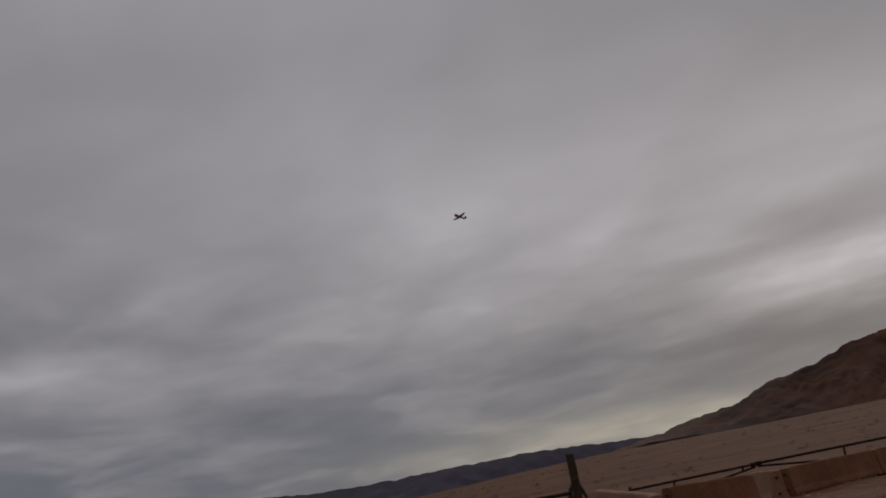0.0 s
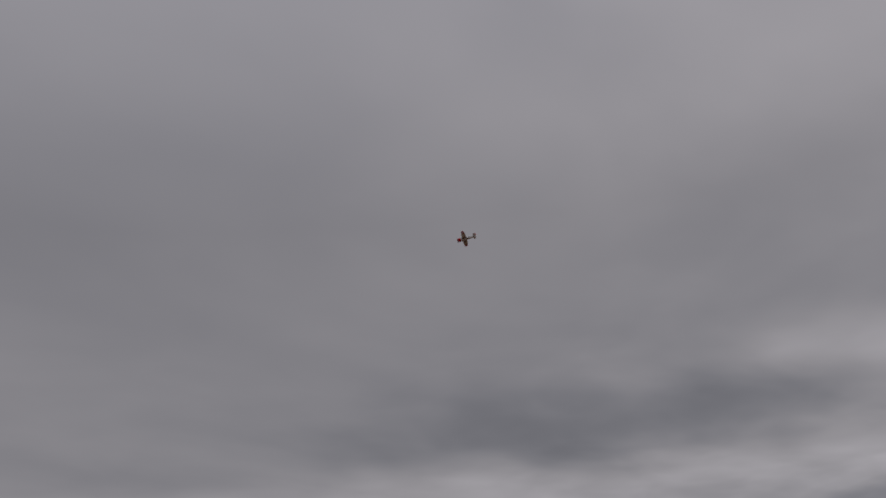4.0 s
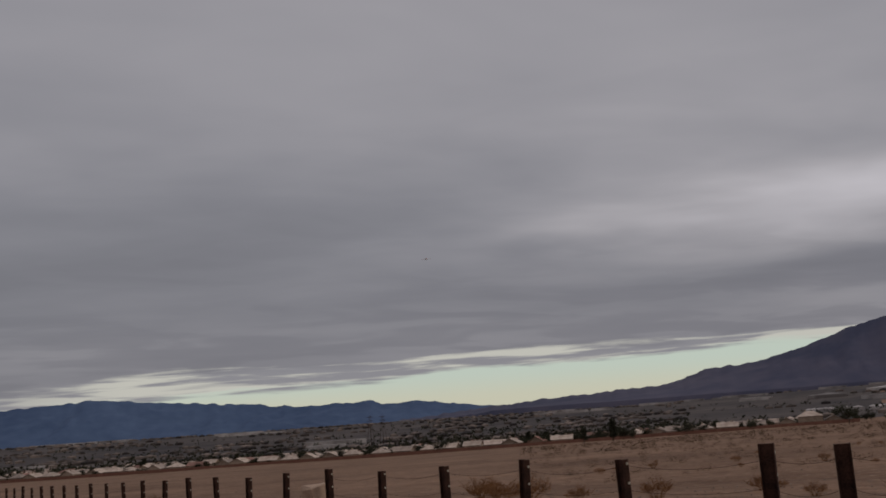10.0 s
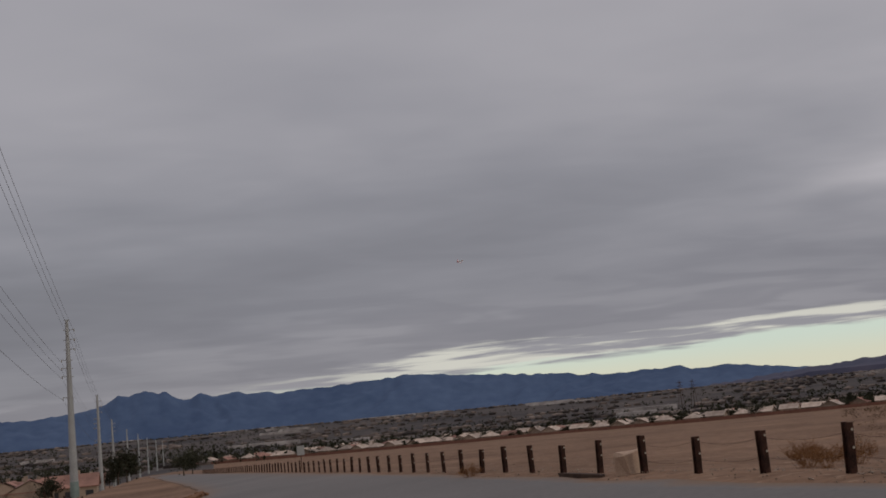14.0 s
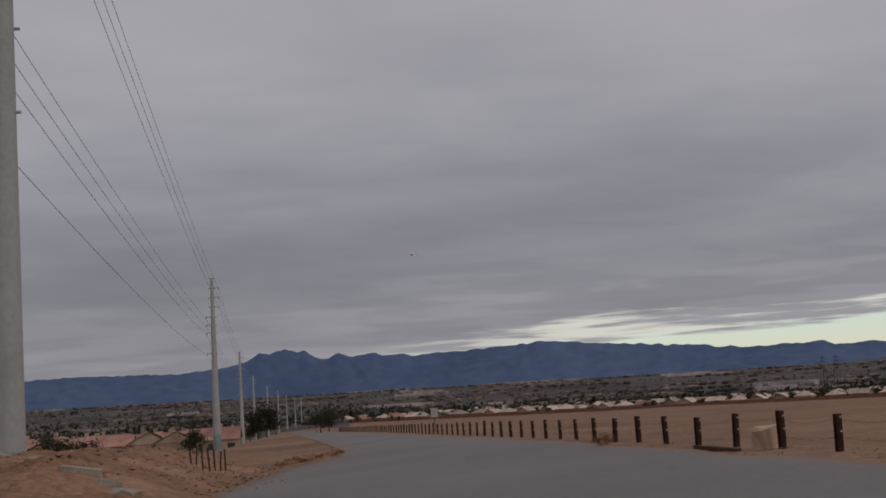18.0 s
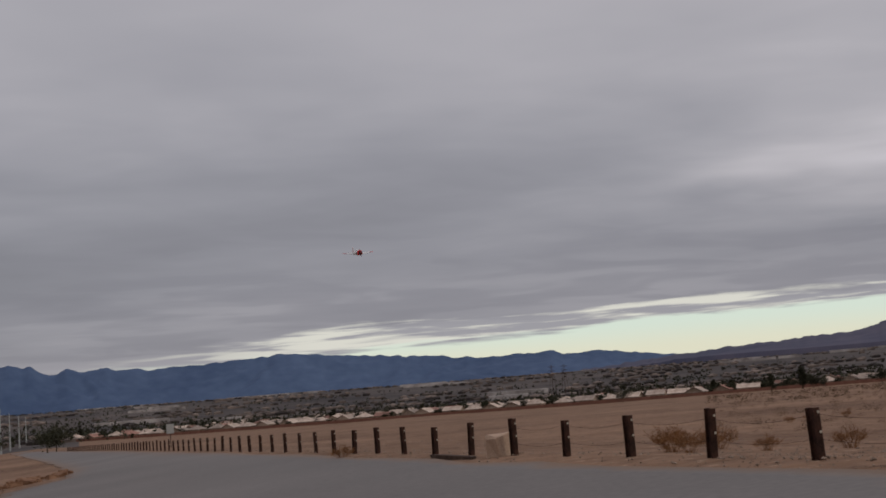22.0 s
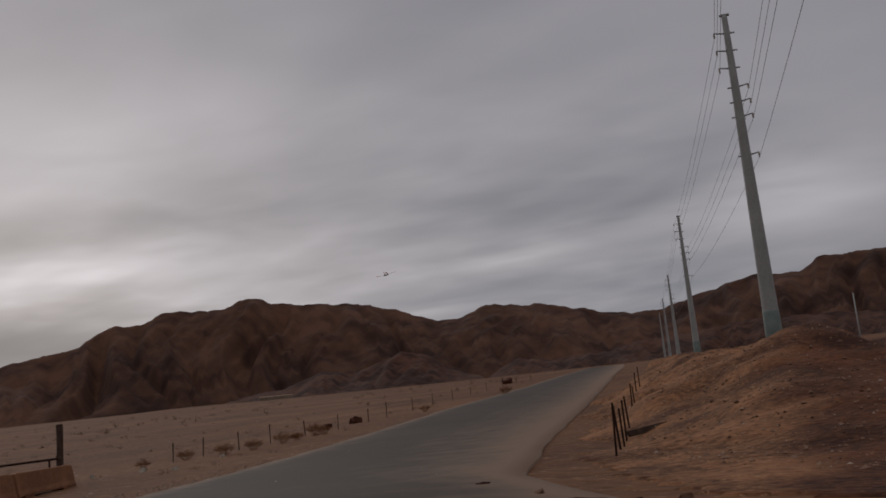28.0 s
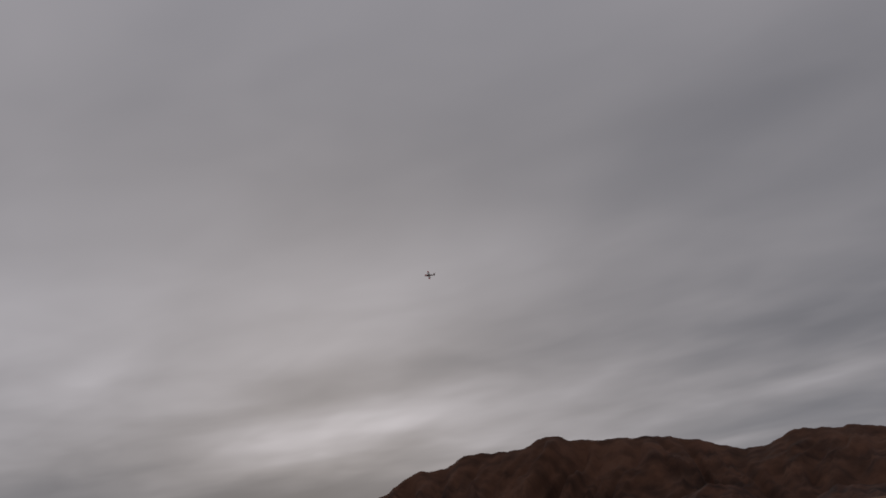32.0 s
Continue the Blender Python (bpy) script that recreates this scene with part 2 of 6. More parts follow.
redden_by_mesh(MOUND, (0.46, 0.36, 0.32))
ROCK = material("mountain_rock", (0.028, 0.0124, 0.0074), (0.112, 0.052, 0.0305), 0.007, 0.95, bump=0.0, grain=0.035, spread=(0.40, 0.62), drawn=0.3)
ROCK_RED = material("dark_red_rock", (0.026, 0.0105, 0.0062), (0.088, 0.037, 0.021), 0.02, 0.95, bump=0.0, grain=0.08, spread=(0.40, 0.60), drawn=0.4)


def asphalt():
    """Paving paler on the straight, darker and browner up the hill, with dusty wheel-worn patches."""
    m = material("asphalt", (0.100, 0.091, 0.084), (0.200, 0.180, 0.166), 0.12, 0.86, bump=0.03, grain=9.0, spread=(0.2, 0.8))
    t = m.node_tree
    b = t.nodes["Principled BSDF"]
    b.inputs["Specular IOR Level"].default_value = 0.2
    old = b.inputs["Base Color"].links[0].from_socket
    co = t.nodes.new("ShaderNodeTexCoord")
    sep = t.nodes.new("ShaderNodeSeparateXYZ")
    t.links.new(co.outputs["Object"], sep.inputs[0])
    n = t.nodes.new("ShaderNodeTexNoise")
    n.inputs["Scale"].default_value, n.inputs["Detail"].default_value = 0.25, 5
    t.links.new(co.outputs["Object"], n.inputs["Vector"])
    s = t.nodes.new("ShaderNodeMath")
    s.operation = "MULTIPLY_ADD"
    t.links.new(n.outputs["Fac"], s.inputs[0])
    s.inputs[1].default_value = 8.0
    t.links.new(sep.outputs[1], s.inputs[2])
    r = t.nodes.new("ShaderNodeMapRange")
    t.links.new(s.outputs[0], r.inputs["Value"])
    r.inputs["From Min"].default_value, r.inputs["From Max"].default_value = 12.0, -9.0
    mx = t.nodes.new("ShaderNodeMix")
    mx.data_type, mx.blend_type = "RGBA", "MULTIPLY"
    t.links.new(r.outputs["Result"], mx.inputs[0])
    t.links.new(old, mx.inputs[6])
    mx.inputs[7].default_value = (0.31, 0.238, 0.180, 1)
    # dust blown and dragged over the edges
    at = t.nodes.new("ShaderNodeAttribute")
    at.attribute_name = "dust"
    n2 = t.nodes.new("ShaderNodeTexNoise")
    n2.inputs["Scale"].default_value, n2.inputs["Detail"].default_value, n2.inputs["Roughness"].default_value = 0.8, 7, 0.65
    t.links.new(co.outputs["Object"], n2.inputs["Vector"])
    sm = t.nodes.new("ShaderNodeMath")
    sm.operation = "ADD"
    t.links.new(at.outputs["Fac"], sm.inputs[0])
    t.links.new(n2.outputs["Fac"], sm.inputs[1])
    r2 = t.nodes.new("ShaderNodeMapRange")
    t.links.new(sm.outputs[0], r2.inputs["Value"])
    r2.inputs["From Min"].default_value, r2.inputs["From Max"].default_value, r2.inputs["To Max"].default_value = 0.62, 1.25, 0.9
    dm = t.nodes.new("ShaderNodeMix")
    dm.data_type = "RGBA"
    t.links.new(r2.outputs["Result"], dm.inputs[0])
    t.links.new(mx.outputs[2], dm.inputs[6])
    dm.inputs[7].default_value = (0.19, 0.118, 0.074, 1)
    t.links.new(dm.outputs[2], b.inputs["Base Color"])
    return m


ASPHALT = asphalt()
STEEL_GREY = material("galvanised_steel", (0.25, 0.252, 0.235), (0.345, 0.345, 0.325), 0.5, 0.72, 0.0, 0.04, 6)
RUST = material("rusted_steel", (0.016, 0.008, 0.006), (0.066, 0.030, 0.020), 6.0, 0.92, 0.0, 0.3, 60)
CONCRETE_TAN = material("tan_concrete", (0.115, 0.046, 0.021), (0.27, 0.125, 0.064), 0.9, 0.9, bump=0.15, grain=9, spread=(0.26, 0.74))
CONCRETE = material("pale_concrete", (0.28, 0.24, 0.19), (0.45, 0.40, 0.32), 1.5, 0.9, bump=0.3, grain=30)
WHITE = material("white_paint", (0.62, 0.60, 0.56), (0.80, 0.78, 0.74), 2.0, 0.35, bump=0.02, grain=30)
RED = material("red_paint", (0.50, 0.004, 0.010), (0.64, 0.008, 0.016), 4.0, 0.86, bump=0.0)
BLACK = material("black_paint", (0.01, 0.01, 0.012), (0.03, 0.03, 0.032), 4.0, 0.5, bump=0.0)
TANK = material("cream_tank_paint", (0.56, 0.51, 0.42), (0.80, 0.76, 0.68), 0.6, 0.5, bump=0.05, grain=12)
YELLOW = material("yellow_paint", (0.50, 0.26, 0.05), (0.68, 0.40, 0.10), 2.0, 0.5, bump=0.05)
ROOF = material("pale_roof_tiles", (0.25, 0.18, 0.135), (0.48, 0.38, 0.30), 0.3, 0.8, bump=0.2, grain=3.0, vary=0.4)
ROOF_RED = material("red_roof_tiles", (0.15, 0.068, 0.046), (0.29, 0.145, 0.10), 0.3, 0.8, bump=0.2, grain=3.0, vary=0.35)
STUCCO = material("stucco", (0.19, 0.14, 0.10), (0.36, 0.28, 0.21), 0.4, 0.9, bump=0.1, grain=5.0, vary=0.3)
BLOCK = material("red_block_wall", (0.14, 0.065, 0.045), (0.24, 0.12, 0.085), 0.4, 0.9, bump=0.2, grain=4.0, vary=0.1)
GLASS = material("dark_window", (0.02, 0.022, 0.025), (0.05, 0.055, 0.06), 1.0, 0.15, bump=0.0)
LEAF = material("dark_foliage", (0.016, 0.017, 0.010), (0.050, 0.048, 0.026), 0.6, 0.9, bump=0.3, grain=8, vary=0.3)
SCRUB = material("dry_scrub", (0.10, 0.045, 0.019), (0.21, 0.105, 0.046), 2.0, 0.95, bump=0.3, grain=12, vary=0.2)
BARK = material("bark", (0.05, 0.035, 0.025), (0.12, 0.085, 0.06), 3.0, 0.9)
WOOD = material("weathered_timber", (0.035, 0.022, 0.016), (0.09, 0.058, 0.042), 5.0, 0.9, bump=0.4, grain=40)
STONE = material("pale_stone", (0.15, 0.10, 0.07), (0.33, 0.25, 0.19), 2.0, 0.9, vary=0.3)
CONCRETE_PALE = material("pale_tan_concrete", (0.21, 0.115, 0.067), (0.37, 0.225, 0.145), 0.9, 0.9, bump=0.15, grain=9, spread=(0.26, 0.74))
SLAB = material("grey_slab_concrete", (0.17, 0.135, 0.105), (0.34, 0.29, 0.235), 1.5, 0.9, bump=0.3, grain=20)
CABLE = material("grey_cable", (0.07, 0.07, 0.075), (0.13, 0.13, 0.135), 3.0, 0.7, bump=0.0)
LETTER = material("faded_dark_lettering", (0.035, 0.035, 0.04), (0.08, 0.08, 0.08), 3.0, 0.7, bump=0.0)
PAINT_BLUE = material("pale_blue_paint", (0.16, 0.20, 0.24), (0.30, 0.34, 0.37), 3.0, 0.6, bump=0.0)
SIGN_RED = material("dark_red_sign", (0.10, 0.03, 0.03), (0.16, 0.05, 0.045), 3.0, 0.6, bump=0.0)
STONE_RED = material("red_brown_stone", (0.09, 0.046, 0.027), (0.31, 0.195, 0.13), 0.9, 0.95, bump=0.0, grain=3.0, spread=(0.4, 0.6))
TWIG = material("dry_twigs", (0.115, 0.052, 0.021), (0.26, 0.125, 0.050), 4.0, 0.95, bump=0.0)
SCRUB_DARK = material("creosote", (0.055, 0.035, 0.020), (0.15, 0.092, 0.052), 0.3, 0.95, bump=0.0, grain=2.0)
VALLEY = material("valley_floor", (0.030, 0.026, 0.026), (0.104, 0.083, 0.071), 0.004, 0.95, bump=0.0, grain=0.03, spread=(0.36, 0.66))
TOWN = material("town_roofs", (0.030, 0.024, 0.022), (0.26, 0.20, 0.165), 0.012, 0.9, bump=0.0, grain=0.06, spread=(0.44, 0.66))
CANOPY = material("tinted_canopy", (0.42, 0.43, 0.45), (0.56, 0.57, 0.58), 3.0, 0.10, bump=0.0)
NAVY = material("navy_paint", (0.012, 0.014, 0.03), (0.025, 0.028, 0.05), 4.0, 0.45, bump=0.0)
TRACK = material("grey_gravel_track", (0.078, 0.047, 0.030), (0.195, 0.132, 0.090), 0.5, 0.95, bump=0.6, grain=6.0, spread=(0.36, 0.64))
gravelly(TRACK, 5.0, (0.28, 0.205, 0.15), (0.055, 0.033, 0.02))
CONCRETE_CREAM = material("cream_concrete", (0.30, 0.20, 0.135), (0.48, 0.345, 0.25), 1.2, 0.9, bump=0.3, grain=30)

# ---- builders ----
def mesh_of(bm, name, mats):
    me = bpy.data.meshes.new(name)
    bm.normal_update()
    bm.to_mesh(me)
    bm.free()
    for m in mats if isinstance(mats, (list, tuple)) else [mats]:
        me.materials.append(m)
    return me


def part(name, bm, mat, parent=None, label="", m=None):
    ob = new(name, mesh_of(bm, name, mat))
    if parent is not None:
        ob.parent = parent
    if m is not None:
        ob.matrix_basis = m
    if label:
        ob["label"] = label
    return ob


def part_mesh(name, me, parent=None, m=None):
    ob = new(name, me)
    if parent is not None:
        ob.parent = parent
    if m is not None:
        ob.matrix_basis = m
    return ob


def thing(name, label, category, m=None, group="", kind=""):
    ob = new(name)
    ob.empty_display_size = 0.2
    if m is not None:
        ob.matrix_basis = m
    return tagged(ob, label, category, group, kind)


def box(bm, lo, hi, bevel=0.0, m=None, mat=0):
    r = bmesh.ops.create_cube(bm, size=1.0)
    c = [(a + b) / 2 for a, b in zip(lo, hi)]
    s = [b - a for a, b in zip(lo, hi)]
    mm = Matrix.Translation(c) @ Matrix.Diagonal((*s, 1))
    bmesh.ops.transform(bm, verts=r["verts"], matrix=(m @ mm) if m else mm)
    faces = {f for v in r["verts"] for f in v.link_faces}
    for f in faces:
        f.material_index = mat
    if bevel:
        edges = {e for v in r["verts"] for e in v.link_edges}
        bmesh.ops.bevel(bm, geom=list(edges), offset=bevel, segments=1, affect="EDGES")
    return bm


def tube(bm, a, b, ra, rb=None, n=10, cap=True):
    a, b = Vector(a), Vector(b)
    d = b - a
    q = d.to_track_quat("Z", "Y").to_matrix().to_4x4()
    r = bmesh.ops.create_cone(bm, cap_ends=cap, segments=n, radius1=ra, radius2=ra if rb is None else rb, depth=d.length)
    bmesh.ops.transform(bm, verts=r["verts"], matrix=Matrix.Translation((a + b) / 2) @ q)
    for f in {f for v in r["verts"] for f in v.link_faces}:
        f.smooth = len(f.verts) == 4
    return bm


def loft(bm, rings, closed=True, mat=0):
    """Skin a row of rings of points."""
    vs = [[bm.verts.new(p) for p in ring] for ring in rings]
    n = len(vs[0])
    for a, b in zip(vs, vs[1:]):
        for i in range(n if closed else n - 1):
            f = bm.faces.new((a[i], a[(i + 1) % n], b[(i + 1) % n], b[i]))
            f.smooth = True
            f.material_index = mat
    if closed:
        bm.faces.new(vs[0][::-1]).material_index = mat
        bm.faces.new(vs[-1]).material_index = mat
    return bm


def grid_mesh(name, rows, mat, smooth=True):
    """A sheet from a grid of points, rows[i][j]."""
    n, w = len(rows), len(rows[0])
    verts = [tuple(p) for row in rows for p in row]
    faces = [(i * w + j, i * w + j + 1, (i + 1) * w + j + 1, (i + 1) * w + j) for i in range(n - 1) for j in range(w - 1)]
    me = bpy.data.meshes.new(name)
    me.from_pydata(verts, [], faces)
    me.polygons.foreach_set("use_smooth", [smooth] * len(faces))
    me.materials.append(mat)
    return me


# ---- the lie of the land ----
def sstep(a, b, x):
    t = min(1.0, max(0.0, (x - a) / (b - a)))
    return t * t * (3 - 2 * t)


def along(x, y):
    """Metres down the road (u) and to its right (v)."""
    return -0.047 * x + 0.999 * y, 0.999 * x + 0.047 * y


def from_uv(u, v):
    return -0.047 * u + 0.999 * v, 0.999 * u + 0.047 * v


def polar(yaw, r):
    return -math.sin(radians(yaw)) * r, math.cos(radians(yaw)) * r


# how high the plain stands against the eye, far out: yaw, degrees
RISE = [(-36, 0.1), (-45, 0.3), (-52, 0.5), (-66, 1.25), (-73, 1.37), (-79, 1.7), (-85, 2.0), (-95, 2.05), (-105, 2.35), (-114, 2.75), (-119, 3.2), (-124, 3.6), (-136, 4.0), (-145, 4.25), (-160, 4.25), (-200, 4.05), (-330, 0.1), (-341, 0.1)]


def ground(x, y):
    r = math.hypot(x, y)
    az = math.degrees(math.atan2(-x, y)) if r > 1e-6 else 0.0
    if az > 20:
        az -= 360
    u, v = along(x, y)
    if u > 0:
        a = -0.024 * u
    else:
        a = -0.03 * u + 0.4 * (math.log1p(math.exp(min(40, (-u - 34) / 8))) - math.log1p(math.exp(-34 / 8)))
    if v >= 8.35:
        s = sstep(2.2, -5, u)
        c = 0.63 + 0.02 * min(v - 8.35, 22) * s - 0.05 * min(v - 8.35, 14) * (1 - s) - 0.008 * max(v - 45, 0) * sstep(-5, 30, u)
    else:
        c = 0.075 * v if v > 0 else 0.02 * max(v, -15)
    a -= 2.4 * sstep(-6, -14, v) * sstep(90, 170, u)
    # a scrape by the front barriers, and two low swells under the gate
    a -= 0.32 * math.exp(-((u - 4) / 4) ** 2 - ((v - 14) / 3) ** 2)
    a += 0.38 * math.exp(-((u + 0.3) / 3) ** 2 - ((v - 26) / 4) ** 2) + 0.32 * math.exp(-((u + 16.3) / 2.5) ** 2 - ((v - 24) / 2.5) ** 2)
    e = 0.1
    for (a0, e0), (a1, e1) in zip(RISE, RISE[1:]):
        if a1 <= az <= a0:
            e = e0 + (e1 - e0) * (a0 - az) / (a0 - a1)
    k = sstep(-55, -90, az) * (1 - sstep(-210, -320, az))
    q = sstep(-95, -125, az)
    t1 = (math.log(max(r, 1.0)) - math.log(36 + 40 * q)) / (math.log(700 + 200 * q) - math.log(36 + 40 * q))
    b = sstep(450, 2600, r) * (1 - k) + sstep(0, 1, t1) * k
    return (a + c) * (1 - b) + (1.5 + r * math.tan(radians(e))) * b


def rough_ground(x, y):
    """The ground with its small humps and, far out, gullies."""
    r = math.hypot(x, y)
    z = ground(x, y)
    p = Vector((x, y, 0))
    u, v = along(x, y)
    off = sstep(0.5, 4.0, max(v - 8.4 - max(0.0, (-u - 2)) * 0.45, -v - 8, u * 0 - 1))
    z += off * 0.10 * noise.fractal(p * 0.23, 1.0, 2.0, 4)
    z += sstep(60, 300, r) * min(r * 0.0007, 2.5) * noise.fractal(p * (0.012 if r < 900 else 0.006), 1.0, 2.0, 4)
    return z


def lay(ob_x, ob_y, rz=0.0, dz=0.0):
    """A pose on the ground."""
    return pose(ob_x, ob_y, ground(ob_x, ob_y) + dz, 0, 0, rz)


# ---- ground, road, banks ----
def build_ground():
    rings = [0.0, 2.0]
    while rings[-1] < 4900:
        rings.append(rings[-1] + max(0.8, rings[-1] * 0.045))
    rows = []
    for r in rings:
        rows.append([(*polar(a, r), rough_ground(*polar(a, r))) for a in np.linspace(0, -360, 601)])
    me = grid_mesh("ground", rows, DIRT)
    me.materials.append(VALLEY)
    me.materials.append(PLAIN)
    me.materials.append(SCRUBLAND)
    n = len(rows[0]) - 1
    slots = []
    for i in range(len(rows) - 1):
        for j in range(n):
            x, y, _ = rows[i][j]
            wob = 90 * noise.noise(Vector((x, y, 3)) * 0.004)
            slots.append(1 if math.hypot(x, y) + wob > (520 if j > 560 else 900) and (j > 560 or j < 80 + wob * 0.1) else 3 if 78 < j < 146 + wob * 0.12 and math.hypot(x, y) + wob * 0.5 > 110 else 2 if 146 + wob * 0.06 < j < 420 else 0)
    me.polygons.foreach_set("material_index", slots)
    tagged(new("ground", me), "bare brown desert dirt with scattered stones and dry scrub", "ground", kind="structure")


# edges of the tarmac as (u, v), from the far end of the left road to the far end of the right one
EDGE_R = [(420, 3.2), (212, 6.2), (100, 7.6), (60, 7.8), (34, 7.7), (14, 7.4), (2, 7.9), (-8, 10.4), (-15, 13.6), (-23, 16.7), (-32, 19.8), (-42, 22.5), (-55, 25.4), (-83, 31.2), (-134, 39.5), (-230, 58.0), (-420, 98.0)]
EDGE_L = [(420, -2.6), (212, 0.4), (100, 2.0), (60, 2.2), (49, 1.7), (44, -0.3), (34, -1.5), (22, -3.2), (-4, -7), (-12, 1.0), (-21.7, 6.6), (-38.5, 10.6), (-54, 13.6), (-78, 18.2), (-131, 28.2), (-230, 47.0), (-420, 87.0)]


def build_road():
    rows, dust_at = [], []
    for k in range(len(EDGE_R) - 1):
        for s in range(8):
            f = s / 8
            (ua, va), (ub, vb) = EDGE_R[k], EDGE_R[k + 1]
            (uc, vc), (ud, vd) = EDGE_L[k], EDGE_L[k + 1]
            p, q = (ua + (ub - ua) * f, va + (vb - va) * f), (uc + (ud - uc) * f, vc + (vd - vc) * f)
            row = []
            wide = math.hypot(q[0] - p[0], q[1] - p[1])
            lip = 0.07 / wide
            cuts = [0.0, lip] + [c / 16 for c in range(1, 16)] + [1 - lip, 1.0]
            for j, g in enumerate(cuts):
                side = 0 if g < 0.5 else 3
                near = max(0.0, 1 - min(g, 1 - g) * wide / 0.2)
                wob = (0.5 * noise.noise(Vector((p[0] * 0.35, side, 1))) + 0.35 * noise.noise(Vector((p[0] * 1.1, side, 4)))) * near * (0.35 if side and k > 6 else 1.0)
                x, y = from_uv(p[0] + (q[0] - p[0]) * g, p[1] + (q[1] - p[1]) * g + wob)
                row.append((x, y, ground(x, y) + (0.05 if 0 < j < 18 else -0.12)))
                blown = (5.0 if k < 9 else 3.0) if side and k > 6 else 0.8
                dust_at.append((1.2 if side and k > 6 else 0.8) * math.exp(-min(g, 1 - g) * wide / blown))
            rows.append(row)
    me = grid_mesh("road", rows, ASPHALT)
    me.polygons.foreach_set("use_smooth", [0 < f % 18 < 17 for f in range(len(me.polygons))])
    dust = me.attributes.new("dust", "FLOAT", "POINT")
    dust.data.foreach_set("value", dust_at)
    tagged(new("road", me), "worn grey asphalt road with crumbling dusty edges", "road", kind="structure")


def build_track():
    """The gravel track that leaves the road through the gates."""
    rows = []
    line = [(-99, 8.6, 5.5), (-100, 12, 5.5), (-101, 17, 5.0), (-103, 24, 4.2), (-104.5, 34, 3.4), (-104, 50, 3.0), (-102.5, 80, 2.8), (-101, 130, 2.8)]
    for (a0, r0, w0), (a1, r1, w1) in zip(line, line[1:]):
        for k in range(10):
            f = k / 10
            yaw, r, w = a0 + (a1 - a0) * f, r0 + (r1 - r0) * f, w0 + (w1 - w0) * f
            cx, cy = polar(yaw, r)
            sx, sy = polar(yaw + 90, 1.0)
            row = []
            for j in range(15):
                s = (j / 7 - 1) * (w + 0.9 * noise.noise(Vector((r * 0.5, j // 8, 2))))
                x, y = cx + sx * s, cy + sy * s
                row.append((x, y, rough_ground(x, y) + (0.03 if 0 < j < 14 else -0.08)))
            rows.append(row)
    tagged(new("dirt_track", grid_mesh("dirt_track", rows, TRACK)), "greyish gravel track leading through the pipe gates", "track", kind="structure")


build_ground()
build_road()
build_track()


def heap_height(u, v):
    """The dumped spoil on the left of the road: a low apron with lumps on it."""
    p = Vector((u, v, 1.0))
    edge = 0.5 * noise.noise(p * 0.3)
    k = sstep(-1.7, -5.4, v + edge) * sstep(20, 30, u + edge) * (1 - sstep(46, 64, u + 3 * edge)) * sstep(-40, -30, v)
    lump = math.exp(-((u - 34) / 6) ** 2 - ((v + 9) / 4.5) ** 2) * 0.35 + math.exp(-((u - 31) / 4) ** 2 - ((v + 14) / 4) ** 2) * 0.3
    return k * (1.0 + 0.5 * lump + 0.22 * noise.fractal(p * 0.3, 1.0, 2.0, 3) + 0.16 * noise.fractal(p * 1.2, 1.0, 2.0, 4)) + 0.10 * sstep(-1.0, -2.5, v + edge) * sstep(17, 22, u) * (1 - sstep(56, 66, u))


def build_heap():
    rows = []
    for i in range(141):
        row = []
        for j in range(121):
            u, v = 16 + 52 * i / 140, 0.5 - 42 * (j / 120) ** 1.2
            x, y = from_uv(u, v)
            h = heap_height(u, v)
            row.append((x, y, ground(x, y) + (h if h > 0.02 else -0.2)))
        rows.append(row)
    tagged(new("dirt_bank", grid_mesh("dirt_bank", rows, SPOIL)), "heap of reddish spoil beside the road, strewn with broken concrete", "dirt bank", kind="structure")


build_heap()


def bank_height(u, v):
    """Height of the spoil bank on the near side of the climbing road."""
    p = Vector((u, v, 5.0))
    off = 6.4 + (-21.7 - u) * 0.223 - v - 0.3 + 1.1 * noise.noise(p * 0.2) + 0.6 * noise.noise(p * 0.7)
    k = sstep(0, 7.5, off) * sstep(15, 43, -u + 2.5 * noise.noise(p * 0.12)) * (1 - sstep(85, 120, -u)) * sstep(-62, -40, v)
    z = 2.14 * k + 1.05 * math.exp(-((u + 45) / 4.4) ** 2 - ((v - 2.2) / 2.3) ** 2)
    return z + k * (0.34 * noise.fractal(p * 0.22, 1.0, 2.0, 3) + 0.20 * noise.fractal(p * 0.9, 0.8, 2.0, 5))


def build_bank():
    rows = []
    for i in range(181):
        row = []
        for j in range(161):
            u, v = -11 - 110 * (i / 180) ** 1.3, 16 - 80 * (j / 160) ** 1.3
            x, y = from_uv(u, v)
            h = bank_height(u, v)
            row.append((x, y, ground(x, y) + (h if h > 0.03 else -0.2)))
        rows.append(row)
    me = grid_mesh("dirt_bank", rows, MOUND)
    darker_red = []
    for row in rows:
        for x, y, _ in row:
            az = math.degrees(math.atan2(-x, y))
            az = az - 360 if az > 20 else az
            darker_red.append(sstep(-171.0, -174.4, az + 2.4 * noise.fractal(Vector((x, y, 2)) * 0.3, 1.0, 2.0, 4)))
    me.attributes.new("darker_red", "FLOAT", "POINT").data.foreach_set("value", darker_red)
    tagged(new("dirt_bank", me), "tall bank of reddish stony spoil beside the climbing road", "dirt bank", kind="structure")


build_bank()


